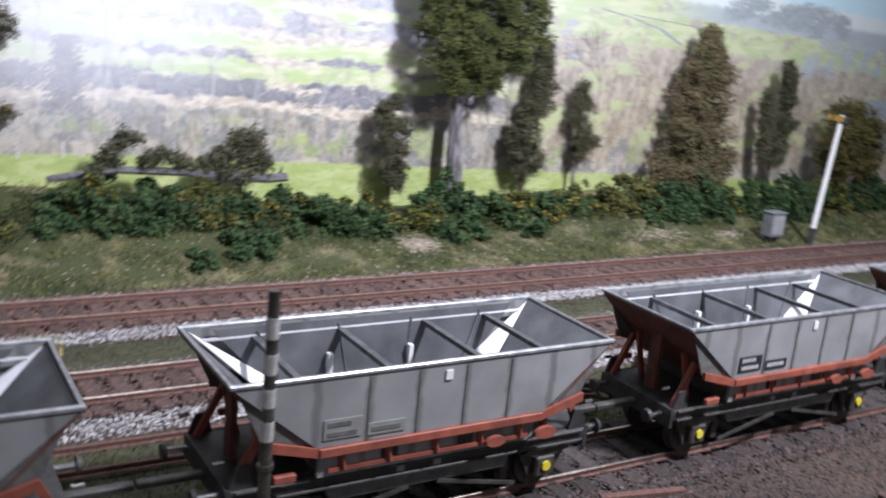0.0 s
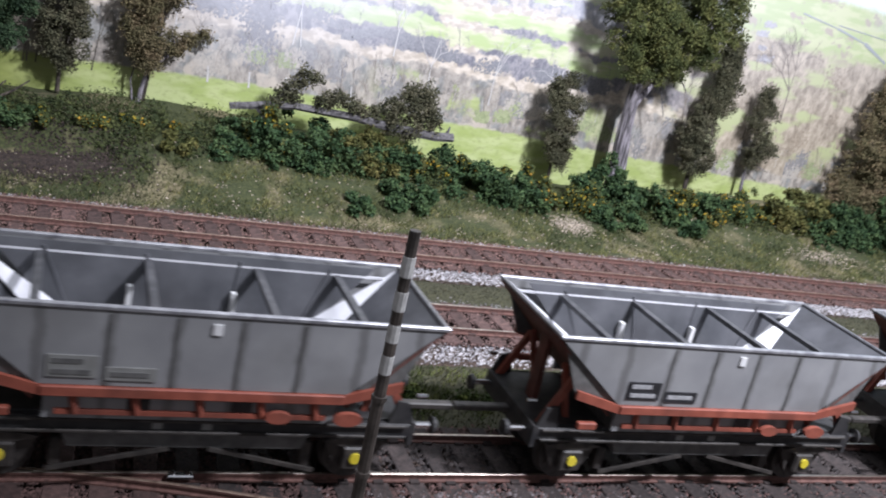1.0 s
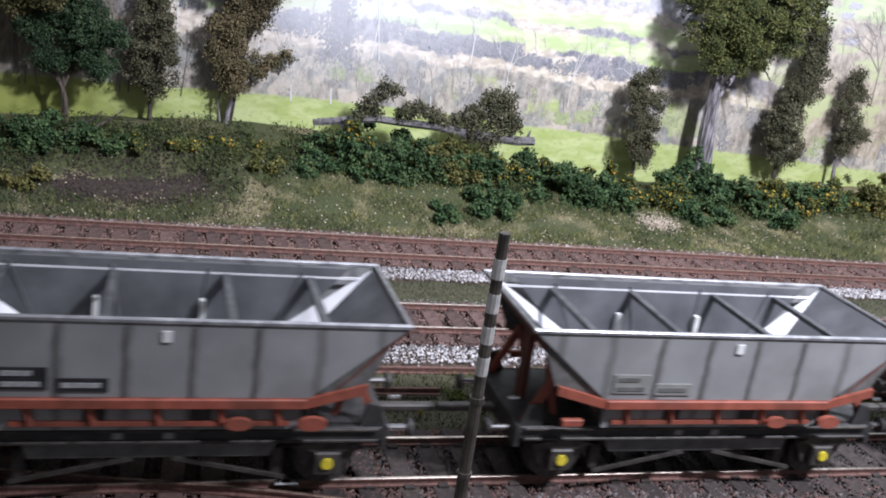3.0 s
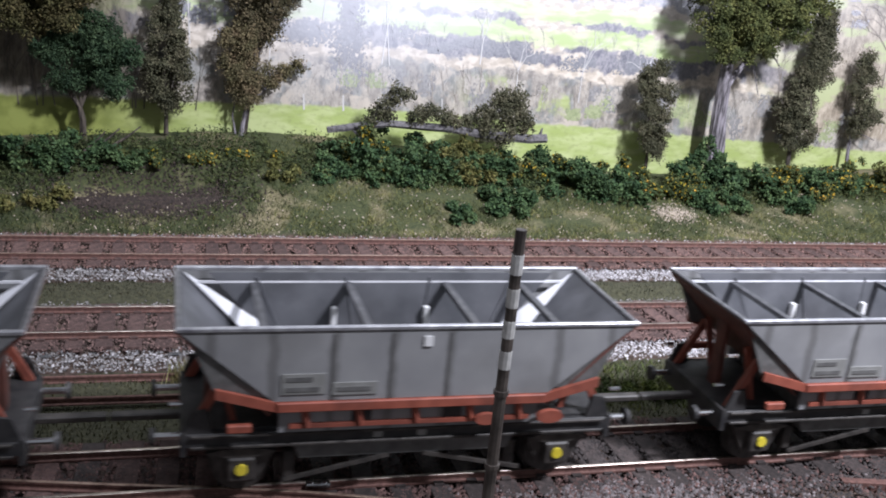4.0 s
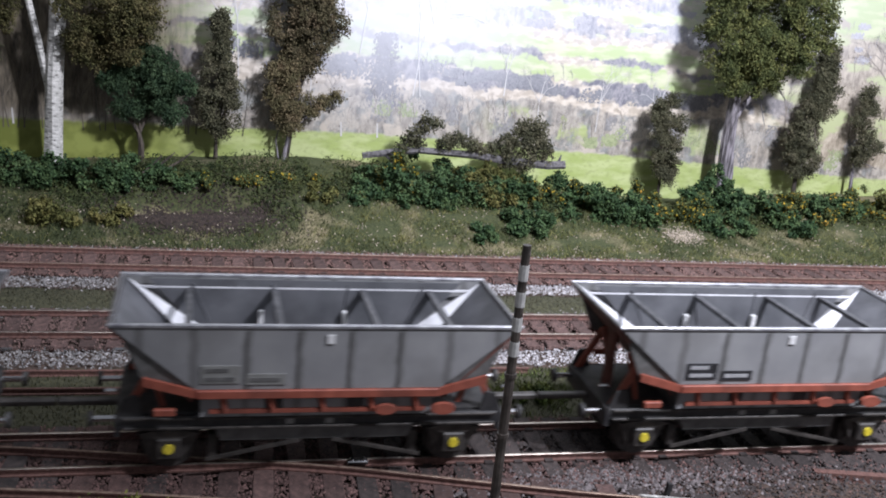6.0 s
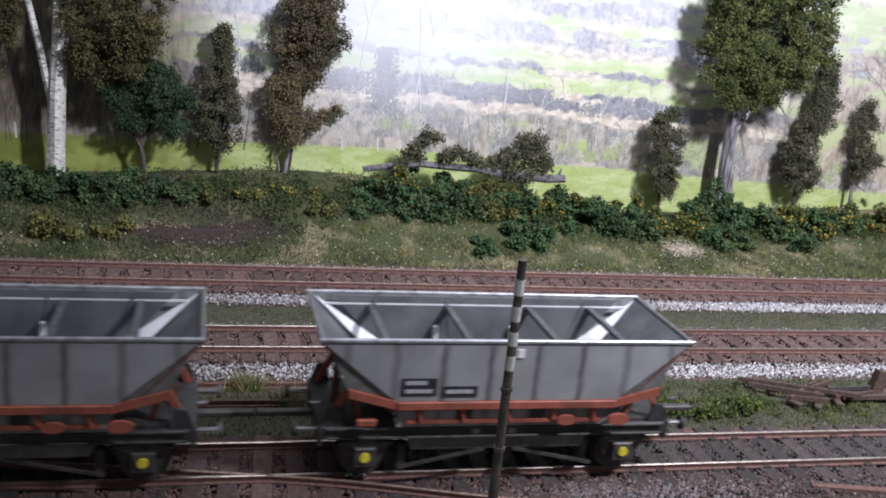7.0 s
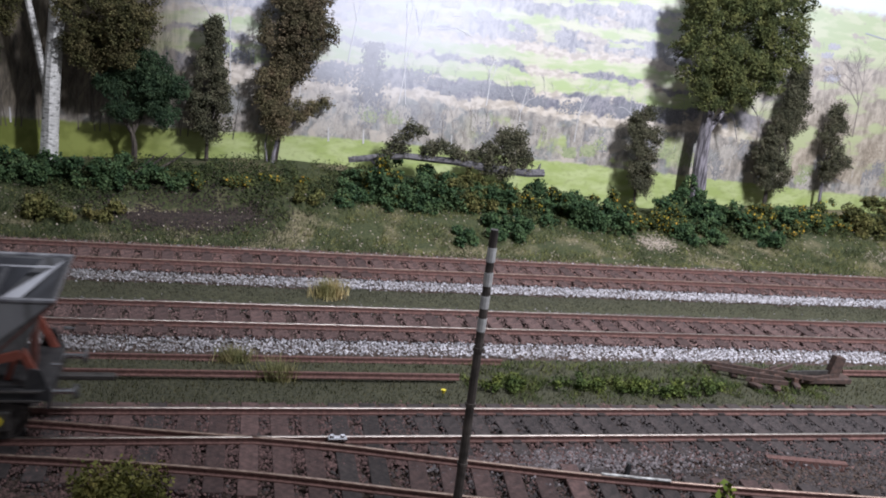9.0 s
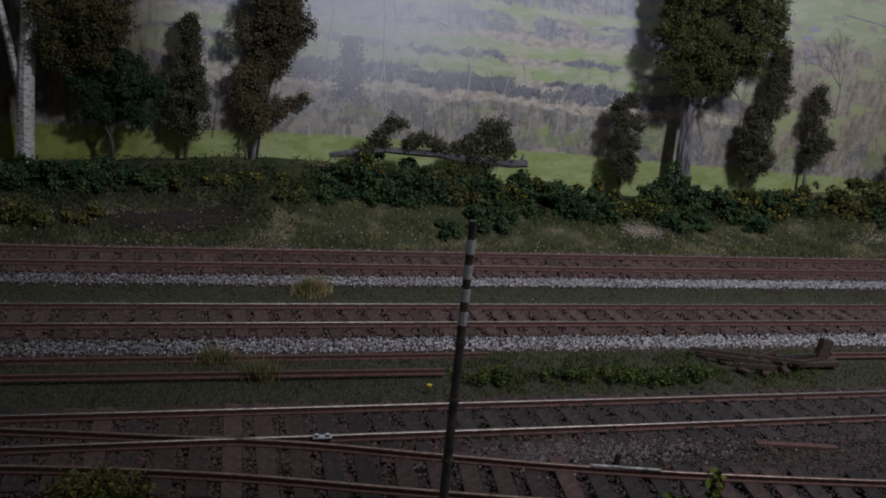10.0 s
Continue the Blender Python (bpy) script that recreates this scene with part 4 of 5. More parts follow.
def build_ballast():
    rng = np.random.default_rng(4)
    x0, x1 = -0.27, 0.62
    beds = [(far_line, -0.019, 0.0205), (mid_line, -0.019, 0.019)]
    for (line, a, b), colour, label in zip(beds, (ballast_rust, ballast_mid), ("rust-stained fine ballast round the sleepers", "brown fine ballast round the sleepers")):
        stones("track_ballast", spread(rng, 38000, x0, x1, a, b, 0.0021, line, 0.0008), 0.00056, colour, rng, label, "ballast")
    near = np.concatenate([spread(rng, 13000, -0.20, 0.50, 0.0098, 0.0195, 0.0020, None, 0.0008), spread(rng, 17000, -0.20, 0.50, -0.0225, -0.0098, 0.0021, None, 0.0008), spread(rng, 14000, -0.22, 0.20, -0.066, -0.012, 0.0018, None, 0.001)])
    sooty = rng.random(len(near)) < 0.75 * smooth(0.05, 0.13, near[:, 0]) * (near[:, 1] < 0)
    stones("track_ballast", near[~sooty], 0.00058, ballast_brown, rng, "rust-stained fine ballast beside the siding", "ballast")
    stones("track_ballast", near[sooty], 0.00058, ballast_dark, rng, "sooty fine ballast beside the siding", "ballast")
    dark = np.concatenate([spread(rng, 26000, -0.22, 0.55, -0.009, 0.009, 0.0021, None, 0.0005), spread(rng, 12000, -0.12, 0.40, -0.075, -0.024, 0.0020)])
    rusty = (rng.random(len(dark)) < 0.8 * (1 - smooth(-0.02, 0.06, dark[:, 0])))
    stones("track_ballast", dark[rusty], 0.0006, ballast_brown, rng, "rust-stained ballast round the turnout", "ballast")
    stones("track_ballast", dark[~rusty], 0.0006, ballast_dark, rng, "sooty ballast between the siding rails", "ballast")
    pale = np.concatenate([spread(rng, 19000, x0, x1, -0.0290, -0.0172, 0.0012, far_line, 0.0013), spread(rng, 18000, x0, x1, -0.0300, -0.0172, 0.0012, mid_line, 0.0014), spread(rng, 3500, x0, x1, 0.0205, 0.0245, 0.0006, far_line, 0.001), spread(rng, 2200, x0, x1, 0.0195, 0.0225, 0.0004, mid_line, 0.0008)])
    fringe = spread(rng, 9000, x0, x1, 0.0195, 0.0275, 0.0005, mid_line, 0.0016)
    stones("ballast_shoulder", fringe, 0.00046, ballast_dirty, rng, "thin grey stone ballast along the middle line", "ballast")
    keep = rng.random(len(pale)) < 0.12 + 0.80 * smooth(-0.09, 0.05, pale[:, 0])
    stones("ballast_shoulder", pale[keep], 0.00050, ballast_grey, rng, "pale grey stone ballast shoulder beside the running lines", "ballast")
    stones("ballast_shoulder", pale[~keep], 0.00050, ballast_dirty, rng, "dirty grey stone ballast shoulder beside the running lines", "ballast")
    patch = np.stack([rng.normal(0.068, 0.024, 1500), rng.normal(-0.0215, 0.0045, 1500)], -1)
    patch = patch[(patch[:, 1] < -0.0125) & (patch[:, 0] > 0.02)]
    patch = np.column_stack([patch, ground_height(patch[:, 0], patch[:, 1]) + 0.0022])
    stones("ballast_heap", patch, 0.00065, surface("dusty_gravel", (0.066, 0.055, 0.056), (0.18, 0.155, 0.155), 500, 0.9, bump=0.2, pieces=0.5, per="island"), rng, "spilt pale gravel beside the siding", "ballast")


build_ballast()

# ---- plants ----
ivy_green = leafy("dark_ivy", (0.020, 0.042, 0.018), (0.070, 0.120, 0.046))
olive_scrub = leafy("olive_scrub", (0.045, 0.048, 0.014), (0.150, 0.145, 0.045))
gorse_mix = leafy("flowering_gorse", (0.030, 0.042, 0.014), (0.085, 0.105, 0.034), (0.36, 0.25, 0.03), 0.13)
grass_mix = leafy("bank_grass", (0.060, 0.070, 0.020), (0.200, 0.200, 0.075))
grass_green = leafy("fresh_grass", (0.036, 0.050, 0.014), (0.105, 0.130, 0.036))
green_straw = leafy("green_straw_grass", (0.12, 0.12, 0.045), (0.33, 0.31, 0.14))
straw_mix = leafy("dry_straw_grass", (0.24, 0.20, 0.08), (0.48, 0.42, 0.20))
brown_leaf = leafy("brown_foliage", (0.070, 0.060, 0.032), (0.200, 0.165, 0.088))
dark_leaf = leafy("dark_olive_foliage", (0.042, 0.043, 0.026), (0.125, 0.120, 0.070))
oak_leaf = leafy("oak_foliage", (0.036, 0.044, 0.014), (0.120, 0.134, 0.044))


def ridged_bark(name, low, high, marks=None):
    """Bark with upright ridges, or with short dark level marks on a pale skin."""
    mat, nodes, links, bsdf = principled(name)
    coord = nodes.new("ShaderNodeTexCoord")
    squeeze = nodes.new("ShaderNodeMapping")
    squeeze.inputs["Scale"].default_value = (1, 1, 0.10 if marks is None else 2.6)
    links.new(coord.outputs["Object"], squeeze.inputs["Vector"])
    ridge = nodes.new("ShaderNodeTexNoise")
    ridge.inputs["Scale"].default_value, ridge.inputs["Detail"].default_value = (900, 5) if marks is None else (330, 4)
    links.new(squeeze.outputs[0], ridge.inputs["Vector"])
    ramp = nodes.new("ShaderNodeValToRGB")
    if marks is None:
        ramp.color_ramp.elements[0].position, ramp.color_ramp.elements[1].position = 0.40, 0.62
        ramp.color_ramp.elements[0].color, ramp.color_ramp.elements[1].color = (*low, 1), (*high, 1)
    else:
        ramp.color_ramp.elements[0].position, ramp.color_ramp.elements[1].position = 0.30, 0.42
        ramp.color_ramp.elements[0].color, ramp.color_ramp.elements[1].color = (*marks, 1), (*low, 1)
        ramp.color_ramp.elements.new(0.70).color = (*high, 1)
    links.new(ridge.outputs["Fac"], ramp.inputs["Fac"])
    links.new(ramp.outputs[0], bsdf.inputs["Base Color"])
    bsdf.inputs["Roughness"].default_value = 0.9
    relief = nodes.new("ShaderNodeBump")
    relief.inputs["Strength"].default_value, relief.inputs["Distance"].default_value = 0.9, 0.0008
    links.new(ridge.outputs["Fac"], relief.inputs["Height"])
    links.new(relief.outputs[0], bsdf.inputs["Normal"])
    return mat


bark_grey = ridged_bark("grey_bark", (0.060, 0.054, 0.058), (0.30, 0.275, 0.30))
bark_brown = ridged_bark("brown_bark", (0.030, 0.024, 0.020), (0.105, 0.086, 0.068))
bark_birch = ridged_bark("birch_bark", (0.50, 0.49, 0.46), (0.74, 0.72, 0.69), (0.045, 0.042, 0.04))


def limb(bm, points, r0, r1, sides=8):
    """A tapered, bent limb through the points."""
    pts = [Vector(p) for p in points]
    rings = []
    for i, p in enumerate(pts):
        d = (pts[min(i + 1, len(pts) - 1)] - pts[max(i - 1, 0)]).normalized()
        u = d.cross(Vector((0.31, 0.87, 0.21))).normalized()
        w = d.cross(u)
        r = r0 + (r1 - r0) * i / (len(pts) - 1)
        rings.append([bm.verts.new(p + (u * math.cos(a) + w * math.sin(a)) * r * (1 + 0.12 * math.sin(3 * a + i))) for a in [2 * math.pi * k / sides for k in range(sides)]])
    for a, b in zip(rings, rings[1:]):
        for k in range(sides):
            bm.faces.new((a[k], a[(k + 1) % sides], b[(k + 1) % sides], b[k]))
    bm.faces.new(rings[0][::-1])
    bm.faces.new(rings[-1])
    return bm


def crumbs(centres, size, rng):
    """Irregular little lumps of flock, each turned its own way."""
    n = len(centres)
    axes = np.array([(1, 0, 0), (-1, 0, 0), (0, 1, 0), (0, -1, 0), (0, 0, 1), (0, 0, -1)], dtype=float)
    q = rng.normal(size=(n, 4))
    q /= np.linalg.norm(q, axis=1, keepdims=True)
    w, x, y, z = q.T
    turn = np.stack([np.stack([1 - 2 * (y * y + z * z), 2 * (x * y - z * w), 2 * (x * z + y * w)], -1), np.stack([2 * (x * y + z * w), 1 - 2 * (x * x + z * z), 2 * (y * z - x * w)], -1), np.stack([2 * (x * z - y * w), 2 * (y * z + x * w), 1 - 2 * (x * x + y * y)], -1)], 1)
    shape = axes[None] * rng.uniform(0.45, 1.45, (n, 6, 1)) * (size * rng.uniform(0.6, 1.35, n))[:, None, None]
    verts = np.einsum("nij,nkj->nki", turn, shape) + centres[:, None]
    tri = np.array([(0, 2, 4), (2, 1, 4), (1, 3, 4), (3, 0, 4), (2, 0, 5), (1, 2, 5), (3, 1, 5), (0, 3, 5)])
    return verts.reshape(-1, 3), (tri[None] + 6 * np.arange(n)[:, None, None]).reshape(-1, 3)


def tufted(rng, blobs, count, tuft=0.0026):
    """Points gathered in small tufts over the skins of a heap of round clumps, with gaps between the tufts."""
    heart = clumped(rng, blobs, max(8, count // 11), 0.6)
    k = rng.integers(0, len(heart), count)
    d = rng.normal(size=(count, 3)) * np.array([1, 1, 0.8])
    d *= (tuft * rng.random(count) ** 0.7 / np.linalg.norm(d, axis=1))[:, None]
    return heart[k] + d


def tree(label, x, y, stems, blobs, leaf, bark, count, size, seed, sink=0.002, tuft=0.0026, slide=0.0):
    """stems: lists of ((x, z) points, thick, thin); blobs: (x, y, z, radius); heights above the rail heads, x along the layout; slide moves it all along."""
    rng = np.random.default_rng(seed)
    x += slide
    stems = [([(px + slide, pz) for px, pz in pts], r0, r1) for pts, r0, r1 in stems]
    blobs = [(bx + slide, by, bz, br) for bx, by, bz, br in blobs]
    z = float(ground_height(x, y)) - sink
    root = empty("tree", label, "tree", "trees before the backscene", pose(x, y, z))
    bm = bmesh.new()
    spines = []
    for pts, r0, r1 in stems:
        pts = [Vector((px - x, 0.0012 * math.sin(900 * pz), max(pz - z, 0))) for px, pz in pts]
        spines.append(pts)
        limb(bm, pts, r0, r1, 10)
    heap_of = [(bx - x, by, bz - z, br) for bx, by, bz, br in blobs]
    for bx, by, bz, br in [] if bark is bark_birch else heap_of[::5]:
        pts = min(spines, key=lambda p: min(abs(v.x - bx) + abs(v.z - bz) for v in p))
        a = min(pts, key=lambda v: abs(v.z - bz + br) + 0.3 * abs(v.x - bx))
        b = Vector((bx, by, bz + br * 0.5))
        limb(bm, [a, (a + b) / 2 + Vector((0, 0, br * 0.2)), b], 0.0007, 0.0003, 5)
    part("trunk", bm, bark, root)
    flock, flock_faces = crumbs(tufted(rng, heap_of, int(count * 1.25), tuft), size * 0.70, rng)
    leaves, leaf_faces = scraps(tufted(rng, heap_of, count, tuft * 1.2), size * 0.80, rng, 1.2, 0.6)
    faces = np.concatenate([flock_faces, leaf_faces[:, [0, 1, 2]] + len(flock), leaf_faces[:, [0, 2, 3]] + len(flock)])
    crown = new("crown", fast_mesh("crown", np.concatenate([flock, leaves]), faces, leaf))
    crown.parent = root
    return root


def spread_crown(rng, spine, n, r, depth=0.42):
    """Clumps along a spine of (x, z, half width), uneven at the edges."""
    px, pz, pw = zip(*spine)
    out = []
    n = int(n * 1.7)
    for i in range(n):
        f = (i + rng.random()) / n * (len(spine) - 1)
        k = min(int(f), len(spine) - 2)
        f -= k
        cx, cz, w = [a[k] + (a[k + 1] - a[k]) * f for a in (px, pz, pw)]
        br = r * rng.uniform(0.6, 1.3)
        reach = max(w * 1.08 - br * 0.6, 0.0)
        out.append((cx + rng.uniform(-1, 1) * reach, min(max(-0.35 * w + rng.uniform(-1, 1) * w * depth, -0.016), 0.003), cz + rng.uniform(-1, 1) * r * 0.8, br))
    return out


def build_trees():
    rng = random.Random(11)
    # the great oak: a broad dome over a ridged trunk, cut away low on its west side
    blobs = []
    while len(blobs) < 150:
        a, b, c = rng.uniform(-1, 1), rng.uniform(-1, 1), rng.uniform(-1, 1)
        bx, bz = 0.2625 + 0.040 * a, 0.116 + 0.044 * c
        if abs(a) ** 2.6 + abs(c) ** 2.6 + b * b < 1 and bz > 0.073 + 0.75 * max(0, 0.247 - bx) + 0.45 * max(0, bx - 0.284):
            blobs.append((bx, -0.010 + 0.012 * b, bz, rng.uniform(0.0034, 0.0070)))
    tree("tall leafy oak tree with a ridged grey trunk", 0.257, 0.262, [([(0.257, 0.0), (0.257, 0.028), (0.2555, 0.045), (0.2552, 0.072), (0.258, 0.10), (0.262, 0.14)], 0.0052, 0.0022), ([(0.2555, 0.060), (0.268, 0.078), (0.279, 0.096)], 0.0018, 0.0006), ([(0.270, 0.086), (0.281, 0.079), (0.288, 0.072)], 0.0006, 0.0003), ([(0.266, 0.080), (0.273, 0.066), (0.277, 0.056)], 0.0004, 0.0002)], blobs, oak_leaf, bark_grey, 36000, 0.00074, 21)
    tree("slim dark ivy-clad tree", 0.2195, 0.268, [([(0.2195, 0.0), (0.219, 0.03), (0.217, 0.066)], 0.0010, 0.0004)], spread_crown(rng, [(0.221, 0.022, 0.006), (0.2195, 0.030, 0.007), (0.216, 0.046, 0.0115), (0.216, 0.058, 0.0090), (0.215, 0.069, 0.0070)], 34, 0.0032), dark_leaf, bark_brown, 6500, 0.00062, 22)
    tree("dark olive tree beside the oak", 0.307, 0.270, [([(0.307, 0.0), (0.307, 0.03), (0.310, 0.06), (0.312, 0.10)], 0.0014, 0.0005)], spread_crown(rng, [(0.3055, 0.030, 0.008), (0.3045, 0.044, 0.0135), (0.307, 0.062, 0.0135), (0.3105, 0.076, 0.0095), (0.3125, 0.090, 0.0055), (0.3115, 0.103, 0.0035)], 56, 0.0038), dark_leaf, bark_brown, 11500, 0.00066, 23, slide=0.0035)
    tree("small dark straggling tree", 0.347, 0.271, [([(0.347, 0.0), (0.346, 0.030), (0.344, 0.060), (0.343, 0.080)], 0.0012, 0.0005), ([(0.346, 0.036), (0.353, 0.036), (0.361, 0.033)], 0.0005, 0.0002)], spread_crown(rng, [(0.343, 0.036, 0.006), (0.350, 0.048, 0.0095), (0.341, 0.060, 0.0105), (0.343, 0.072, 0.0070), (0.343, 0.081, 0.0035)], 26, 0.0030), dark_leaf, bark_grey, 4200, 0.00060, 24, slide=0.0045)
    tree("broad brown bushy conifer", 0.437, 0.262, [([(0.437, 0.0), (0.437, 0.05), (0.437, 0.108)], 0.0020, 0.0006)], spread_crown(rng, [(0.434, 0.022, 0.033), (0.433, 0.036, 0.032), (0.436, 0.052, 0.024), (0.436, 0.072, 0.021), (0.438, 0.092, 0.018), (0.440, 0.104, 0.011), (0.440, 0.115, 0.0045)], 130, 0.0058), brown_leaf, bark_brown, 26000, 0.00078, 25)
    # the west stem and its foliage model the tree's shadow on the board
    tree("slender ivy-clad tree with a second stem in place of its shadow", 0.520, 0.262, [([(0.520, 0.0), (0.520, 0.030), (0.524, 0.06), (0.522, 0.106)], 0.0014, 0.0005), ([(0.520, 0.020), (0.510, 0.042), (0.505, 0.080)], 0.0010, 0.0005)], spread_crown(rng, [(0.523, 0.036, 0.0060), (0.5255, 0.060, 0.0068), (0.524, 0.082, 0.0056), (0.521, 0.104, 0.0042)], 30, 0.0040) + spread_crown(rng, [(0.509, 0.036, 0.0030), (0.505, 0.060, 0.0048), (0.504, 0.084, 0.0036)], 14, 0.0034), dark_leaf, bark_brown, 9000, 0.00070, 26)
    tree("round olive tree behind the signal", 0.585, 0.255, [([(0.585, 0.0), (0.585, 0.02), (0.585, 0.05)], 0.0014, 0.0006)], spread_crown(rng, [(0.585, 0.030, 0.016), (0.585, 0.044, 0.027), (0.583, 0.060, 0.026), (0.578, 0.076, 0.016)], 60, 0.0062), leafy("olive_tree_foliage", (0.045, 0.040, 0.014), (0.140, 0.120, 0.040)), bark_brown, 15000, 0.00086, 27)
    # trees to the west
    tree("brown two-tiered tree with thin stem", 0.0, 0.274, [([(0.0, 0.0), (0.001, 0.025), (0.004, 0.042), (0.005, 0.072)], 0.0014, 0.0005), ([(0.003, 0.036), (0.014, 0.046), (0.024, 0.053), (0.030, 0.055)], 0.0007, 0.0003), ([(-0.002, 0.0), (-0.004, 0.030), (-0.002, 0.042)], 0.0005, 0.0003)], spread_crown(rng, [(0.000, 0.040, 0.008), (0.001, 0.052, 0.0125), (0.000, 0.064, 0.0105), (0.002, 0.076, 0.0060)], 34, 0.0034) + spread_crown(rng, [(0.013, 0.046, 0.003), (0.020, 0.052, 0.004), (0.028, 0.056, 0.002)], 9, 0.0022), brown_leaf, bark_grey, 7800, 0.00062, 28)
    tree("dark ivy-clad treetop on a thin bare stem", 0.006, 0.275, [([(0.002, 0.0), (0.004, 0.04), (0.010, 0.075), (0.011, 0.14)], 0.0012, 0.0006), ([(0.012, 0.085), (0.024, 0.090), (0.031, 0.087)], 0.0006, 0.0003)], spread_crown(rng, [(0.008, 0.070, 0.005), (0.009, 0.080, 0.0125), (0.008, 0.093, 0.019), (0.010, 0.104, 0.017), (0.012, 0.116, 0.013), (0.010, 0.130, 0.015), (0.010, 0.146, 0.012)], 78, 0.0042) + [(0.026, -0.002, 0.093, 0.0038), (0.029, -0.003, 0.089, 0.0026)], leafy("dull_brown_foliage", (0.050, 0.043, 0.024), (0.135, 0.112, 0.062)), bark_brown, 15500, 0.00066, 29)
    tree("slim dark cypress tree on the bank", -0.035, 0.273, [([(-0.035, 0.0), (-0.035, 0.03), (-0.034, 0.090)], 0.0013, 0.0004)], spread_crown(rng, [(-0.034, 0.032, 0.0050), (-0.0335, 0.044, 0.0115), (-0.0345, 0.056, 0.0105), (-0.035, 0.070, 0.0080), (-0.035, 0.082, 0.0050), (-0.034, 0.092, 0.0020)], 48, 0.0034), dark_leaf, bark_brown, 8500, 0.00064, 30)
    dome = []
    while len(dome) < 44:
        a, c = rng.uniform(-1, 1), rng.uniform(-0.55, 1)
        if a * a + c * c < 1:
            dome.append((-0.0695 + 0.0205 * a, -0.004 + rng.uniform(-0.008, 0.006), 0.0535 + 0.021 * c, rng.uniform(0.0036, 0.0062)))
    tree("rounded deep green tree with a leaning trunk", -0.072, 0.268, [([(-0.072, 0.0), (-0.072, 0.026), (-0.0735, 0.032), (-0.079, 0.041), (-0.083, 0.050)], 0.0017, 0.0007), ([(-0.073, 0.032), (-0.067, 0.046)], 0.0010, 0.0005)], dome, leafy("deep_green_foliage_with_gorse", (0.018, 0.036, 0.018), (0.050, 0.086, 0.040)), bark_brown, 15000, 0.00060, 31, tuft=0.0018)
    tree("twin-stemmed silver birch with dark foliage", -0.113, 0.262, [([(-0.113, 0.0), (-0.113, 0.030), (-0.1125, 0.055), (-0.111, 0.085), (-0.108, 0.15)], 0.0046, 0.0036), ([(-0.1140, 0.050), (-0.1175, 0.066), (-0.1205, 0.080), (-0.126, 0.105), (-0.130, 0.14)], 0.0021, 0.0012)], spread_crown(rng, [(-0.088, 0.070, 0.012), (-0.086, 0.082, 0.022), (-0.084, 0.098, 0.024), (-0.090, 0.118, 0.026), (-0.098, 0.14, 0.030)], 64, 0.0052) + spread_crown(rng, [(-0.135, 0.082, 0.006), (-0.138, 0.096, 0.012), (-0.136, 0.12, 0.014)], 20, 0.0046), leafy("birch_foliage", (0.036, 0.034, 0.014), (0.120, 0.110, 0.044)), bark_birch, 18000, 0.00072, 32)
    tree("dark shaggy tree at the west end", -0.150, 0.268, [([(-0.150, 0.0), (-0.150, 0.05), (-0.149, 0.09)], 0.0016, 0.0008)], spread_crown(rng, [(-0.150, 0.058, 0.007), (-0.150, 0.076, 0.012), (-0.150, 0.120, 0.014)], 34, 0.0050), dark_leaf, bark_brown, 9000, 0.00072, 33)


build_trees()


def bush(label, x, y, w, h, leaf, count, size, seed, depth=0.010):
    rng = np.random.default_rng(seed)
    n = max(7, int(w * h / 0.000026))
    bx = rng.uniform(-w / 2, w / 2, n)
    bz = rng.uniform(-0.001, h, n) * (1 - 0.5 * np.abs(bx) / (w / 2))
    by = rng.uniform(-depth, depth, n) * 0.7 + 0.45 * bz
    br = rng.uniform(0.0018, max(0.0024, min(0.0052, 0.0010 + 0.32 * h)), n)
    spots = np.stack([bx, by, bz, br], -1)
    leaves, leaf_faces = scraps(tufted(rng, spots, count // 2, 0.0019), size * 1.45, rng, up=0.8)
    flock, flock_faces = crumbs(tufted(rng, spots, count // 5, 0.0015), size * 1.05, rng)
    faces = np.concatenate([leaf_faces[:, [0, 1, 2]], leaf_faces[:, [0, 2, 3]], flock_faces + len(leaves)])
    ob = new("bush", fast_mesh("bush", np.concatenate([leaves, flock]), faces, leaf))
    ob.matrix_basis = pose(x, y, float(ground_height(x, y)))
    return tagged(ob, label, "bush", "bushes on the bank")


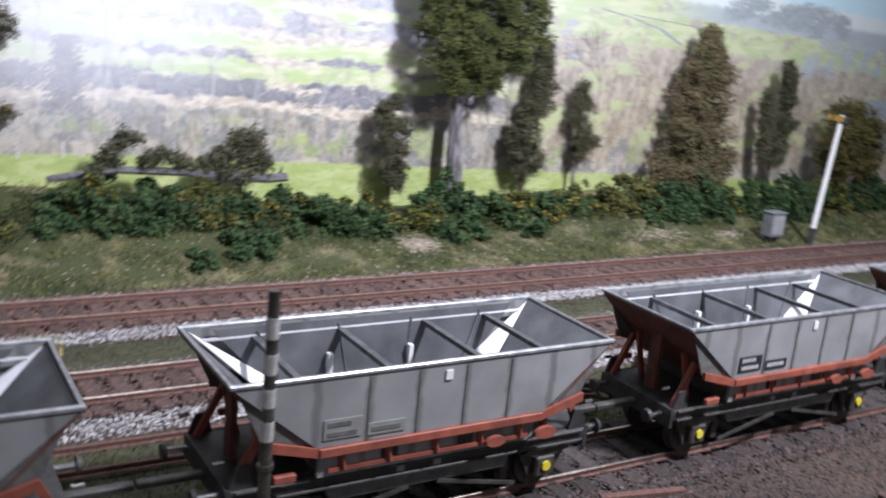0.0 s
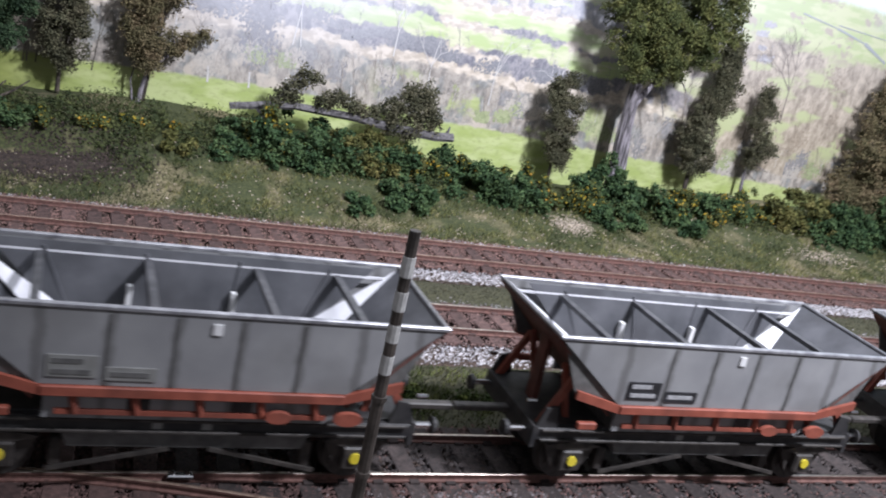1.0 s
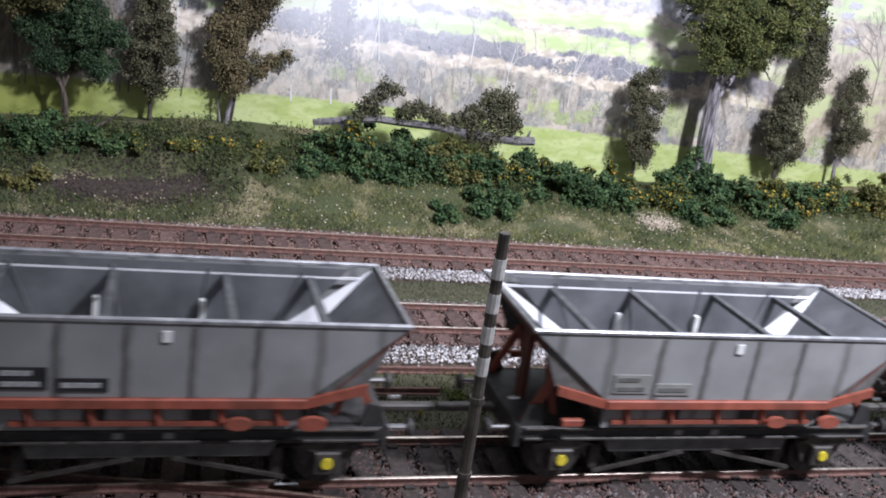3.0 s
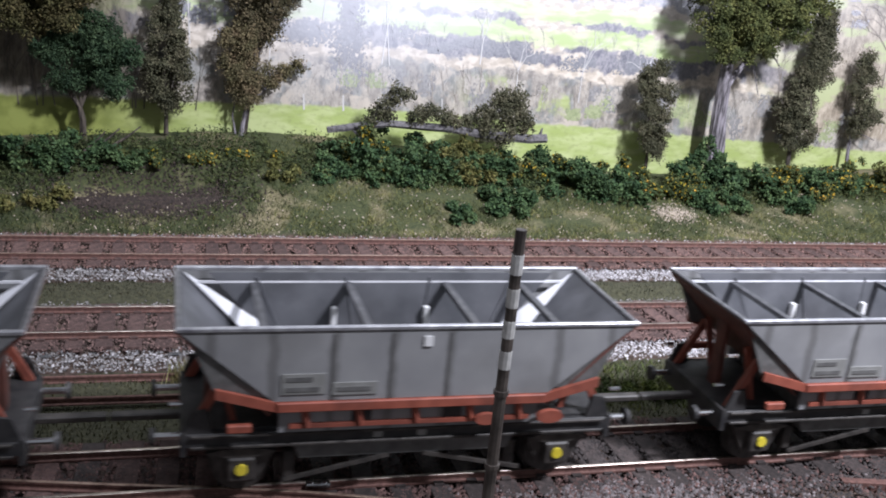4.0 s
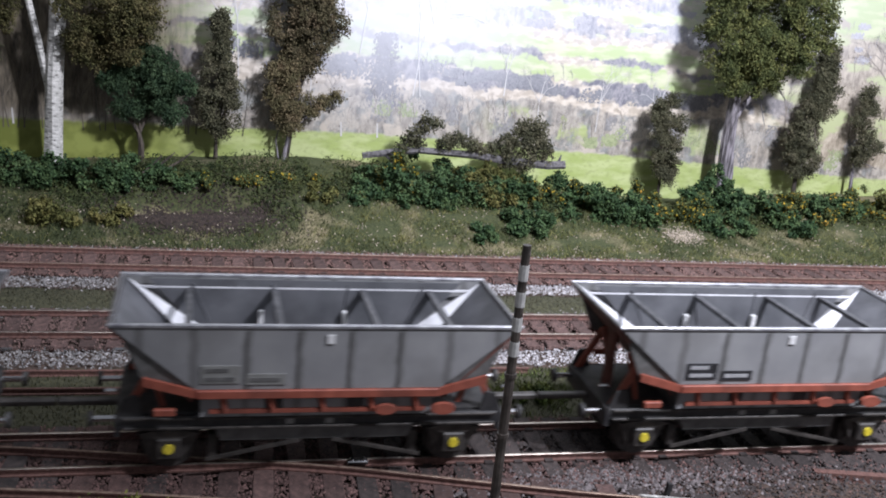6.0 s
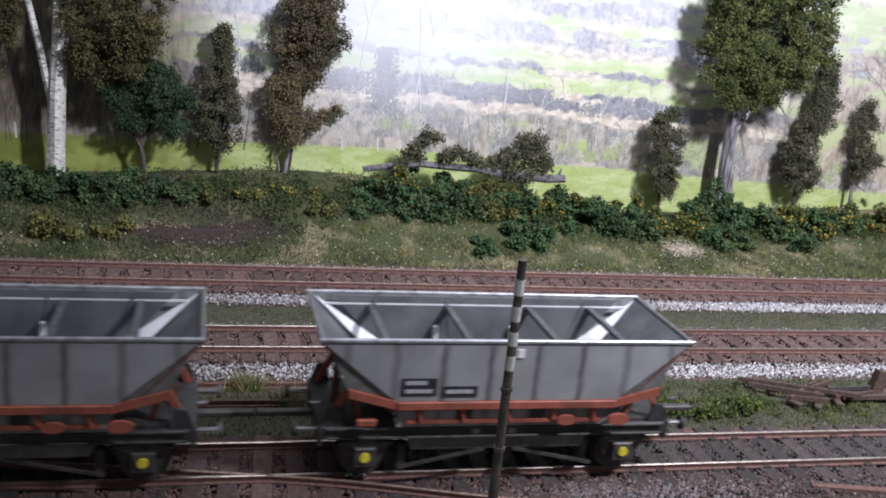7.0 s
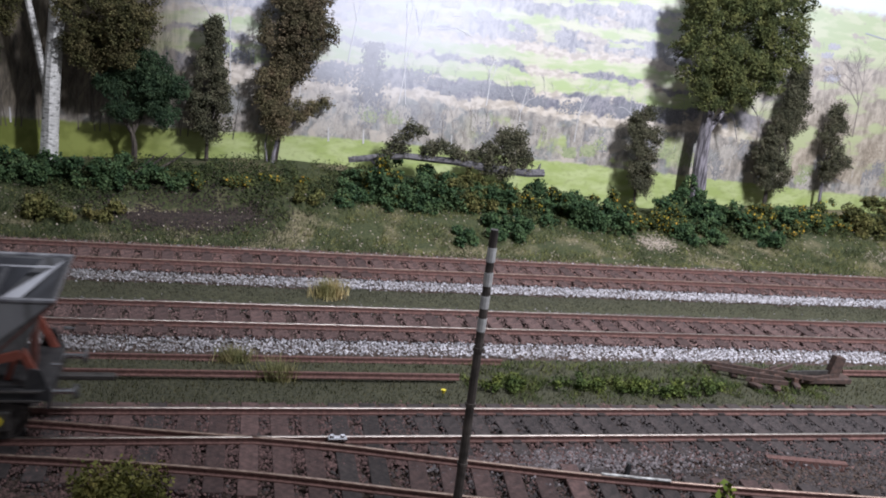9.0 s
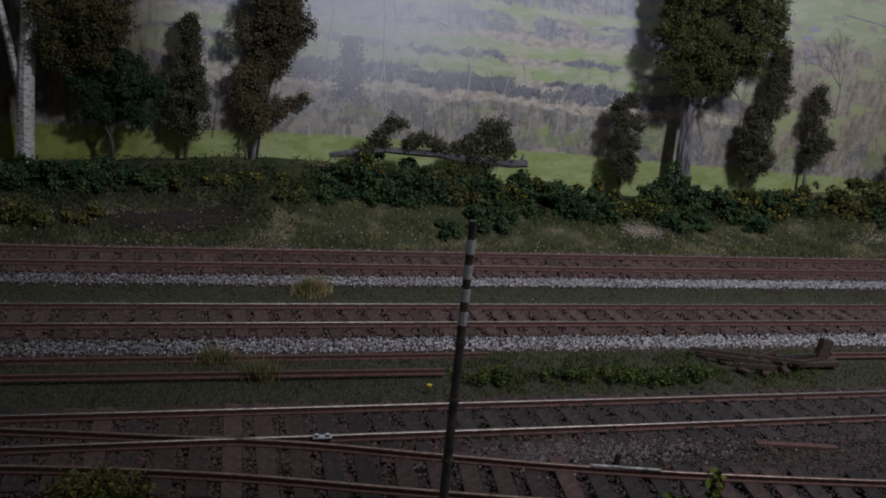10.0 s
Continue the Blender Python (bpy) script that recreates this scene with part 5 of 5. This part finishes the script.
IVY, SCRUB, GORSE = ("dark green ivy-like bush on the bank", ivy_green), ("low olive scrub on the bank", olive_scrub), ("gorse bush with yellow flowers on the bank", gorse_mix)
BUSHES = [
    (-0.150, 0.240, 0.060, 0.020, IVY), (-0.105, 0.240, 0.045, 0.014, IVY), (-0.070, 0.243, 0.040, 0.011, IVY), (-0.098, 0.214, 0.036, 0.010, SCRUB), (-0.036, 0.243, 0.044, 0.004, GORSE), (-0.006, 0.246, 0.030, 0.002, GORSE),
    (0.020, 0.236, 0.022, 0.003, SCRUB), (0.047, 0.236, 0.030, 0.015, IVY), (0.072, 0.234, 0.038, 0.0165, IVY), (0.052, 0.240, 0.022, 0.019, GORSE), (0.094, 0.238, 0.034, 0.014, SCRUB), (0.112, 0.242, 0.026, 0.013, IVY), (0.062, 0.250, 0.046, 0.013, IVY), (0.102, 0.251, 0.044, 0.013, SCRUB), (0.138, 0.252, 0.036, 0.012, IVY), (0.118, 0.218, 0.022, 0.011, IVY), (0.090, 0.209, 0.009, 0.005, IVY),
    (0.140, 0.246, 0.038, 0.013, GORSE), (0.158, 0.236, 0.030, 0.013, IVY), (0.176, 0.232, 0.024, 0.012, IVY), (0.186, 0.246, 0.030, 0.013, GORSE), (0.214, 0.238, 0.026, 0.012, GORSE), (0.235, 0.244, 0.030, 0.019, IVY), (0.232, 0.224, 0.022, 0.010, IVY),
    (0.258, 0.236, 0.030, 0.012, IVY), (0.284, 0.236, 0.034, 0.012, GORSE), (0.306, 0.240, 0.026, 0.011, IVY), (0.330, 0.244, 0.032, 0.011, GORSE), (0.275, 0.222, 0.014, 0.006, IVY),
    (0.360, 0.238, 0.036, 0.018, SCRUB), (0.385, 0.230, 0.034, 0.021, IVY), (0.412, 0.230, 0.036, 0.022, IVY), (0.440, 0.240, 0.030, 0.013, GORSE), (0.470, 0.234, 0.040, 0.018, IVY), (0.505, 0.232, 0.040, 0.021, IVY), (0.545, 0.238, 0.050, 0.015, GORSE), (0.590, 0.238, 0.050, 0.018, IVY),
]


def build_bushes():
    for k, (x, y, w, h, (label, leaf)) in enumerate(BUSHES):
        bush(label, 1.034 * x + 0.0035, y, w * 1.25, h * (1.0 + 0.35 * float(smooth(0.10, 0.16, x))), leaf, int(4000 + w * h * 12e6), 0.00062, 100 + k)


build_bushes()


def blades(name, label, x, y, tall, mat, rng, lean=0.35, width=0.00022, ground=None):
    n = len(x)
    z = ground_height(x, y) if ground is None else np.full(n, ground)
    a = rng.uniform(0, 2 * np.pi, n)
    h = tall * rng.uniform(0.5, 1.3, n)
    dx, dy = np.cos(a) * width, np.sin(a) * width
    lx, ly = rng.normal(0, lean, n) * h, rng.normal(0, lean, n) * h
    verts = np.stack([np.stack([x - dx, y - dy, z - 0.0004], -1), np.stack([x + dx, y + dy, z - 0.0004], -1), np.stack([x + lx, y + ly, z + h], -1)], 1).reshape(-1, 3)
    ob = new(name, fast_mesh(name, verts, np.arange(3 * n).reshape(n, 3), mat))
    return tagged(ob, label, "grass", "", "stuff")


def build_cover():
    """Low dark creeping cover along the top of the bank."""
    rng = np.random.default_rng(15)
    x = rng.uniform(-0.27, 0.62, 80000)
    y = rng.normal(0.244, 0.016, 80000)
    wave = np.array([noise.noise((a * 38, b * 50, 5.2)) for a, b in zip(x, y)])
    low = 0.214 + 0.016 * smooth(-0.02, 0.06, x)
    k = (y < BOARD_Y - 0.003) & (y > low + 0.010 * wave) & (wave > -0.30 + 0.25 * smooth(0.0, 0.1, x)) & ~((((x + 0.044) / 0.036) ** 2 + ((y - 0.222) / 0.018) ** 2) < 1)
    x, y, wave = x[k], y[k], wave[k]
    z = ground_height(x, y) + rng.uniform(0, 0.0034, len(x)) * (0.6 + np.clip(wave + 0.3, 0, 1))
    verts, faces = scraps(np.stack([x, y, z], -1), 0.0007, rng, up=1.0)
    ob = new("ground_cover", fast_mesh("ground_cover", verts, faces, leafy("creeping_cover", (0.022, 0.032, 0.012), (0.070, 0.088, 0.030))))
    tagged(ob, "low dark green creeping plants along the bank top", "plants", "", "stuff")
    # crumbs of fallen earth and pale stones
    x, y = rng.normal(-0.043, 0.018, 11000), rng.normal(0.2235, 0.0085, 11000)
    pts = np.stack([x, y, ground_height(x, y) + 0.0004], -1)
    stones("earth_slip", pts, 0.0007, surface("bare_earth", (0.020, 0.014, 0.012), (0.050, 0.034, 0.027), 500, 0.95, bump=0.2, pieces=0.4, per="island"), rng, "bare dark earth slipped from the bank", "earth")
    x = np.concatenate([rng.normal(0.214, 0.006, 700), rng.normal(0.376, 0.012, 500), rng.normal(0.433, 0.006, 260), rng.uniform(-0.2, 0.6, 2200)])
    y = np.concatenate([rng.normal(0.221, 0.005, 700), rng.normal(0.214, 0.004, 500), rng.normal(0.212, 0.003, 260), rng.uniform(0.186, 0.25, 2200)])
    pts = np.stack([x, y, ground_height(x, y) + 0.0005], -1)
    stones("bank_stones", pts, 0.00055, surface("sandy_stone", (0.26, 0.21, 0.16), (0.46, 0.39, 0.32), 500, 0.95, bump=0.2, pieces=0.4, per="island"), rng, "pale sandy stones showing through the bank", "stones")


build_cover()


def build_grass():
    rng = np.random.default_rng(9)
    x, y = rng.uniform(-0.27, 0.65, 80000), rng.uniform(0.186, 0.262, 80000)
    patchy = np.array([noise.noise((a * 45, b * 60, 0.7)) for a, b in zip(x, y)])
    hollow = ((x + 0.044) / 0.034) ** 2 + ((y - 0.222) / 0.017) ** 2 < 1
    keep = ~hollow & (patchy > -0.42)
    green = patchy + rng.normal(0, 0.2, len(x)) > 0.05
    # darker blades to the west put the weaker light there into the green
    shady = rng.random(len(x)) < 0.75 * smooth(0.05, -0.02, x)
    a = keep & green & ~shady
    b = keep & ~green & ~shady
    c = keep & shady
    blades("bank_grass", "dark green grass on the western bank, weaker light in its colour", x[c], y[c], 0.0021, leafy("bank_shaded_grass", (0.020, 0.030, 0.011), (0.058, 0.072, 0.027)), rng, 0.8)
    blades("bank_grass", "mown green grass on the bank", x[a], y[a], 0.0019, leafy("bank_green_grass", (0.032, 0.042, 0.014), (0.088, 0.096, 0.034)), rng, 0.8)
    blades("bank_grass", "dry yellowish grass on the bank", x[b], y[b], 0.0019, grass_mix, rng, 0.8)
    # fresh grass between the siding and the middle line
    x, y = rng.uniform(0.052, 0.200, 11000), rng.normal(0.041, 0.008, 11000)
    k = (y > 0.024) & (y < 0.058) & (np.array([noise.noise((a * 120, b * 160, 2.2)) for a, b in zip(x, y)]) > -0.05)
    blades("verge_grass", "fresh green grass growing between the tracks", x[k], y[k], 0.0017, grass_green, rng, 0.8)
    moss = leafy("bright_moss", (0.034, 0.050, 0.011), (0.098, 0.128, 0.028))
    for cx, cy, wide, k in ((0.074, 0.0385, 0.014, 14), (0.099, 0.0375, 0.010, 11), (0.117, 0.0355, 0.010, 15), (0.128, 0.0310, 0.006, 8), (0.142, 0.0365, 0.011, 12), (0.062, 0.0345, 0.008, 6)):
        blobs = [(cx + rng.uniform(-wide, wide), cy + rng.normal(0, 0.0022), GROUND + rng.uniform(0.0002, 0.0013), rng.uniform(0.0012, 0.0026)) for _ in range(k)]
        verts, faces = scraps(clumped(rng, blobs, 85 * k, 0.4), 0.00055, rng)
        ob = new("moss_clump", fast_mesh("moss_clump", verts, faces, moss))
        tagged(ob, "bright green mossy clump in the verge grass", "moss", "moss clumps in the verge")
    x, y = rng.uniform(-0.22, 0.5, 28000), rng.uniform(0.020, 0.058, 28000)
    blades("verge_grass", "thin brown grass between the tracks", x, y, 0.0012, leafy("thin_verge_grass", (0.032, 0.034, 0.016), (0.090, 0.086, 0.040)), rng)
    x = rng.uniform(-0.25, 0.6, 32000)
    y = rng.uniform(0.1095, 0.1345, 32000)
    blades("verge_grass", "mossy cess between the running lines", x, y, 0.0007, leafy("mossy_cess", (0.036, 0.034, 0.021), (0.078, 0.072, 0.043)), rng)
    for tx, ty, tall, n, mat, label in ((0.015, 0.124, 0.0072, 700, straw_mix, "tuft of straw-coloured grass between the tracks"), (-0.027, 0.054, 0.0055, 360, green_straw, "tuft of straw-coloured grass by the old rails"), (-0.013, 0.042, 0.0070, 420, green_straw, "tuft of straw-coloured grass by the old rails")):
        px, py = rng.normal(tx, 0.0030, n), rng.normal(ty, 0.0013, n)
        ob = blades("grass_tuft", label, px, py, tall, mat, rng, 0.3, 0.00016)
        ob["kind"] = ""
        del ob["kind"]


build_grass()


# ---- small things ----
pole_white = surface("spotted_pole_paint", (0.58, 0.57, 0.55), (0.80, 0.79, 0.76), 900, 0.6, bump=0.1)
pole_dark = surface("dark_pole_paint", (0.050, 0.043, 0.038), (0.150, 0.126, 0.110), 400, 0.5, bump=0.2)
signal_white = surface("white_signal_paint", (0.70, 0.70, 0.70), (0.82, 0.82, 0.82), 200, 0.5, bump=0.05)
box_grey = surface("grey_cabinet_paint", (0.13, 0.135, 0.145), (0.19, 0.195, 0.205), 200, 0.6, bump=0.05)


def foreground_pole():
    x, y = 0.017, -0.072
    root = empty("marker_pole", "thin dark pole with pale bands near its top", "pole", at=pose(x, y, GROUND))
    part("shaft", one_rod((0, 0, 0), (0, 0, 0.0845), 0.00110, 0.00085, 10), pole_dark, root)
    for z0, z1 in ((0.0775, 0.0806), (0.0722, 0.0752), (0.0672, 0.0700), (0.0620, 0.0650)):
        part("pale_band", one_rod((0, 0, z0), (0, 0, z1), 0.00098, sides=10), pole_white, root)
    for z in (0.030, 0.0445, 0.0575):
        part("collar", one_rod((0, 0, z), (0, 0, z + 0.0008), 0.00122, sides=10), pole_dark, root)


foreground_pole()


def signal():
    root = empty("semaphore_signal", "white semaphore distant signal with a yellow and black arm", "signal", at=pose(0.482, 0.190, GROUND, 0, 5.5, 0))
    part("post", one_rod((0, 0, 0.010), (0, 0, 0.083), 0.0018, 0.0013, 10), signal_white, root)
    part("post_foot", one_rod((0, 0, 0), (0, 0, 0.011), 0.0019, sides=10), frame_black, root)
    arm = part("arm", one_box(-0.0150, 0.0005, -0.0024, -0.0018, 0.0790, 0.0822), surface("dull_amber_paint", (0.26, 0.14, 0.015), (0.36, 0.21, 0.03), 300, 0.6, bump=0.0), root, "yellow arm with a black chevron")
    part("stripe", one_box(-0.0125, -0.0108, -0.0027, -0.0016, 0.0789, 0.0823), panel_black, arm)
    part("spectacle", one_box(-0.0010, 0.0045, -0.0030, 0.0016, 0.0775, 0.0825, bevel=0.0006), frame_black, root)
    part("finial", one_rod((0, 0, 0.083), (0, 0, 0.0885), 0.0005, 0.0002, 6), frame_black, root)
    ladder = part("ladder", bar(bar(bmesh.new(), (0.0055, 0.001, 0), (0.0030, 0.001, 0.016), 0.0004, 0.0004), (0.0055, 0.004, 0), (0.0030, 0.004, 0.016), 0.0004, 0.0004), box_grey, root)
    for i in range(6):
        f = i / 6 + 0.08
        part("rung", one_bar((0.0055 - 0.0025 * f, 0.001, 0.016 * f), (0.0055 - 0.0025 * f, 0.004, 0.016 * f), 0.0004, 0.0004), box_grey, ladder)


signal()


def relay_box():
    root = empty("relay_cabinet", "grey steel lineside relay cabinet on short legs", "cabinet", at=pose(0.455, 0.198, GROUND + 0.001))
    part("body", one_box(-0.0058, 0.0058, -0.004, 0.004, 0.004, 0.0185, bevel=0.0004), box_grey, root)
    part("lid", one_box(-0.0063, 0.0063, -0.0045, 0.0045, 0.0185, 0.0196, bevel=0.0003), box_grey, root)
    part("door", one_box(-0.0048, 0.0048, -0.0044, -0.0038, 0.0055, 0.0172, bevel=0.0002), surface("pale_cabinet_door", (0.24, 0.25, 0.26), (0.32, 0.33, 0.34), 200, 0.6, bump=0.05), root)
    for x in (-0.004, 0.004):
        part("leg", one_box(x - 0.001, x + 0.001, -0.001, 0.001, -0.001, 0.0042), frame_black, root)


relay_box()


dark_rust = surface("dark_rusty_iron", (0.035, 0.024, 0.020), (0.095, 0.055, 0.042), 700, 0.8, bump=0.3)


chair_rust = surface("orange_rusty_iron", (0.060, 0.032, 0.024), (0.150, 0.075, 0.052), 700, 0.85, bump=0.3)


def old_crossing():
    root = empty("scrap_crossing", "rusty old rail crossing dumped in the grass", "scrap metal", at=pose(0.166, 0.0440, GROUND))
    for a, b in (((-0.014, 0.0105, 0.0026), (0.025, -0.0070, 0.0034)), ((-0.012, 0.0065, 0.0022), (0.012, -0.0050, 0.0024)), ((-0.003, -0.0035, 0.0018), (0.012, -0.0085, 0.0022)), ((0.004, -0.0010, 0.0022), (0.024, 0.0075, 0.0026)), ((0.010, 0.0015, 0.0036), (0.017, 0.0075, 0.0020))):
        part("rail_piece", one_bar(a, b, 0.0009, 0.0016), dark_rust, root)
    for x, y, turn in ((-0.010, 0.0085, -25), (-0.003, 0.0050, -22), (0.004, 0.0015, -26), (0.011, -0.0025, -24), (0.018, -0.0055, -20), (0.000, -0.0055, 25), (0.008, -0.0080, -30), (0.011, 0.0030, 30), (0.019, 0.0050, 24), (0.015, 0.0005, -8)):
        base = one_box(-0.0013, 0.0013, -0.0027, 0.0027, -0.0004, 0.0010, bevel=0.0003)
        ob = part("chair", base, dark_rust, root)
        ob.matrix_basis = pose(x, y, 0, 0, 0, turn)
        jaw = part("chair_jaw", one_box(-0.0010, 0.0010, 0.0008, 0.0017, 0.0008, 0.0028, bevel=0.0003), chair_rust, ob)
    stand = empty("lever_stand", "rusty point lever stand beside the old rail", "lever", at=pose(0.198, 0.043, GROUND))
    part("base", one_box(-0.012, 0.012, -0.003, 0.003, 0, 0.0022, bevel=0.0003), dark_rust, stand)
    part("lever_post", one_bar((0.004, 0, 0.001), (0.006, 0, 0.0105), 0.0030, 0.0046), dark_rust, stand)
    part("rod", one_bar((-0.014, 0.002, 0.0025), (0.004, 0.000, 0.0040), 0.0010, 0.0014), gear_black, stand)
    part("rod", one_bar((-0.012, -0.004, 0.0020), (0.006, -0.001, 0.0030), 0.0010, 0.0014), dark_rust, stand)


old_crossing()


def rail_clip():
    root = empty("rail_clip", "bright metal clip on the rail at the turnout", "clip", at=pose(0.0, -0.0098, -0.0010))
    part("plate", one_box(-0.0030, 0.0028, -0.0011, 0.0009, 0, 0.0011, bevel=0.0003), steel, root)
    for x in (-0.0017, 0.0014):
        part("bolt", one_rod((x, -0.0001, 0.0010), (x, -0.0001, 0.0017), 0.0007, sides=8), steel, root)


rail_clip()


def fallen_log():
    root = empty("fallen_trunk", "fallen grey tree trunk with ivy lying along the bank top", "log", at=pose(0.039, 0.251, 0.0275))
    bm = limb(bmesh.new(), [(0, 0, 0.0018), (0.008, 0, 0.0030), (0.018, 0, 0.0048), (0.030, 0, 0.0060), (0.046, 0.001, 0.0052), (0.060, 0.001, 0.0048), (0.075, 0.002, 0.0030), (0.090, 0.003, 0.0016), (0.104, 0.004, 0.0006), (0.114, 0.004, 0.0012)], 0.0016, 0.0024)
    limb(bm, [(0.012, 0, 0.003), (0.016, -0.002, -0.001), (0.018, -0.003, -0.006)], 0.0009, 0.0005, 6)
    limb(bm, [(0.020, 0, 0.004), (0.024, 0, 0.012), (0.030, 0, 0.021)], 0.0008, 0.0004, 6)
    limb(bm, [(0.112, 0.008, 0.002), (0.113, 0.008, 0.006)], 0.0010, 0.0003, 6)
    part("trunk", bm, surface("dead_grey_bark", (0.055, 0.052, 0.055), (0.17, 0.16, 0.165), 600, 0.9, bump=0.8), root)
    rng = np.random.default_rng(77)
    spots = [(0.022, 0, 0.009, 0.0040), (0.027, 0, 0.014, 0.0046), (0.033, 0, 0.020, 0.0044), (0.039, 0, 0.021, 0.0026), (0.030, 0.001, 0.009, 0.0036), (0.044, 0, 0.010, 0.0046), (0.050, 0, 0.013, 0.0040), (0.058, 0, 0.011, 0.0042), (0.063, 0.001, 0.008, 0.0036), (0.070, 0.002, 0.008, 0.0036), (0.078, 0.003, 0.011, 0.0052), (0.086, 0.003, 0.014, 0.0064), (0.094, 0.003, 0.013, 0.0068), (0.088, 0.003, 0.020, 0.0054), (0.096, 0.003, 0.021, 0.0050), (0.101, 0.004, 0.008, 0.0052), (0.090, 0.002, 0.003, 0.0060), (0.080, 0.002, 0.003, 0.0046), (0.004, -0.001, 0.002, 0.0016)]
    flock, flock_faces = crumbs(tufted(rng, spots, 7000, 0.0024), 0.00050, rng)
    leaves, leaf_faces = scraps(tufted(rng, spots, 6000, 0.0028), 0.00060, rng)
    faces = np.concatenate([flock_faces, leaf_faces[:, [0, 1, 2]] + len(flock), leaf_faces[:, [0, 2, 3]] + len(flock)])
    crown = new("ivy", fast_mesh("ivy", np.concatenate([flock, leaves]), faces, dark_leaf))
    crown.parent = root


fallen_log()


def foreground_plants():
    rng = np.random.default_rng(51)
    soft = leafy("soft_olive_bush", (0.070, 0.072, 0.018), (0.215, 0.205, 0.055))
    blobs = [(rng.uniform(-0.008, 0.008), rng.uniform(-0.004, 0.004), rng.uniform(0, 0.0155), 0.0045) for _ in range(30)]
    verts, faces = scraps(clumped(rng, blobs, 9000, 0.5), 0.0006, rng)
    ob = new("bush", fast_mesh("bush", verts, faces, soft))
    ob.matrix_basis = pose(-0.057, -0.050, GROUND)
    tagged(ob, "soft olive bush beside the turnout", "bush")
    leaf = leafy("fresh_sprig_leaf", (0.08, 0.12, 0.015), (0.24, 0.30, 0.05))
    for x, y, tall in ((0.0835, -0.072, 0.024), (0.0720, -0.074, 0.0195), (0.0610, -0.073, 0.0185)):
        root = empty("leafy_sprig", "fresh green leafy sprig beside the turnout", "plant", "sprigs beside the turnout", pose(x, y, GROUND))
        part("stem", limb(bmesh.new(), [(0, 0, -0.001), (0.0006, 0, tall * 0.5), (0.0012, 0, tall)], 0.0006, 0.0003, 6), bark_brown, root)
        c = np.stack([rng.normal(0.0008, 0.0012, 120), rng.normal(0, 0.0012, 120), rng.uniform(0.3, 1.0, 120) * tall], -1)
        verts, faces = scraps(c, 0.0011, rng)
        crown = new("leaves", fast_mesh("leaves", verts, faces, leaf))
        crown.parent = root


foreground_plants()


def trackside_litter():
    ob = part("rusty_bar", one_bar((-0.0128, 0.0026, 0.0012), (0.0128, -0.0026, 0.0012), 0.0024, 0.0026), rust_rail)
    ob.matrix_basis = pose(0.1465, -0.0225, GROUND)
    tagged(ob, "rusty iron bar lying in the gravel", "scrap metal")
    lever = empty("point_lever", "small black point lever beside the turnout", "lever", at=pose(0.081, -0.030, GROUND))
    part("foot", one_box(-0.004, 0.004, -0.0018, 0.0018, 0, 0.0016, bevel=0.0002), frame_black, lever)
    part("handle", one_bar((0, 0, 0.001), (0.0006, 0, 0.0062), 0.0012, 0.0012), frame_black, lever)
    ob = part("paint_patch", one_box(-0.010, 0.010, -0.0005, 0.0005, 0, 0.0003), surface("worn_white_paint", (0.10, 0.085, 0.075), (0.66, 0.65, 0.62), 420, 0.6, bump=0.1))
    ob.matrix_basis = pose(0.0815, -0.0352, 0.0001, 0, 0, -13)
    tagged(ob, "worn white paint on the rail head", "paint")
    flower = empty("yellow_flower", "tiny yellow flower beside the siding", "flower", at=pose(0.041, 0.028, GROUND - 0.001))
    part("stalk", one_rod((0, 0, 0), (0, 0, 0.0018), 0.0002, sides=5), grass_green, flower)
    part("petals", one_rod((0, 0, 0.0016), (0, 0, 0.0030), 0.0003, 0.0009, 7), yellow_paint, flower)
    rng = random.Random(3)
    for k, (x, y, l) in enumerate(((-0.092, 0.246, 0.014), (-0.066, 0.250, 0.011), (-0.058, 0.252, 0.012), (-0.070, 0.247, 0.009))):
        z = float(ground_height(x, y)) + 0.003
        bm = limb(bmesh.new(), [(0, 0, 0), (l * 0.5, 0, 0.004 if k else 0.002), (l, 0.001, 0.003 if k == 0 else 0.009)], 0.0007, 0.0003, 6)
        ob = part("dead_branch", bm, bark_brown)
        ob.matrix_basis = pose(x, y, z, 0, 0, rng.uniform(-10, 10))
        tagged(ob, "thin dead branch lying on the bank", "branch", "dead branches on the bank")


trackside_litter()

motions()
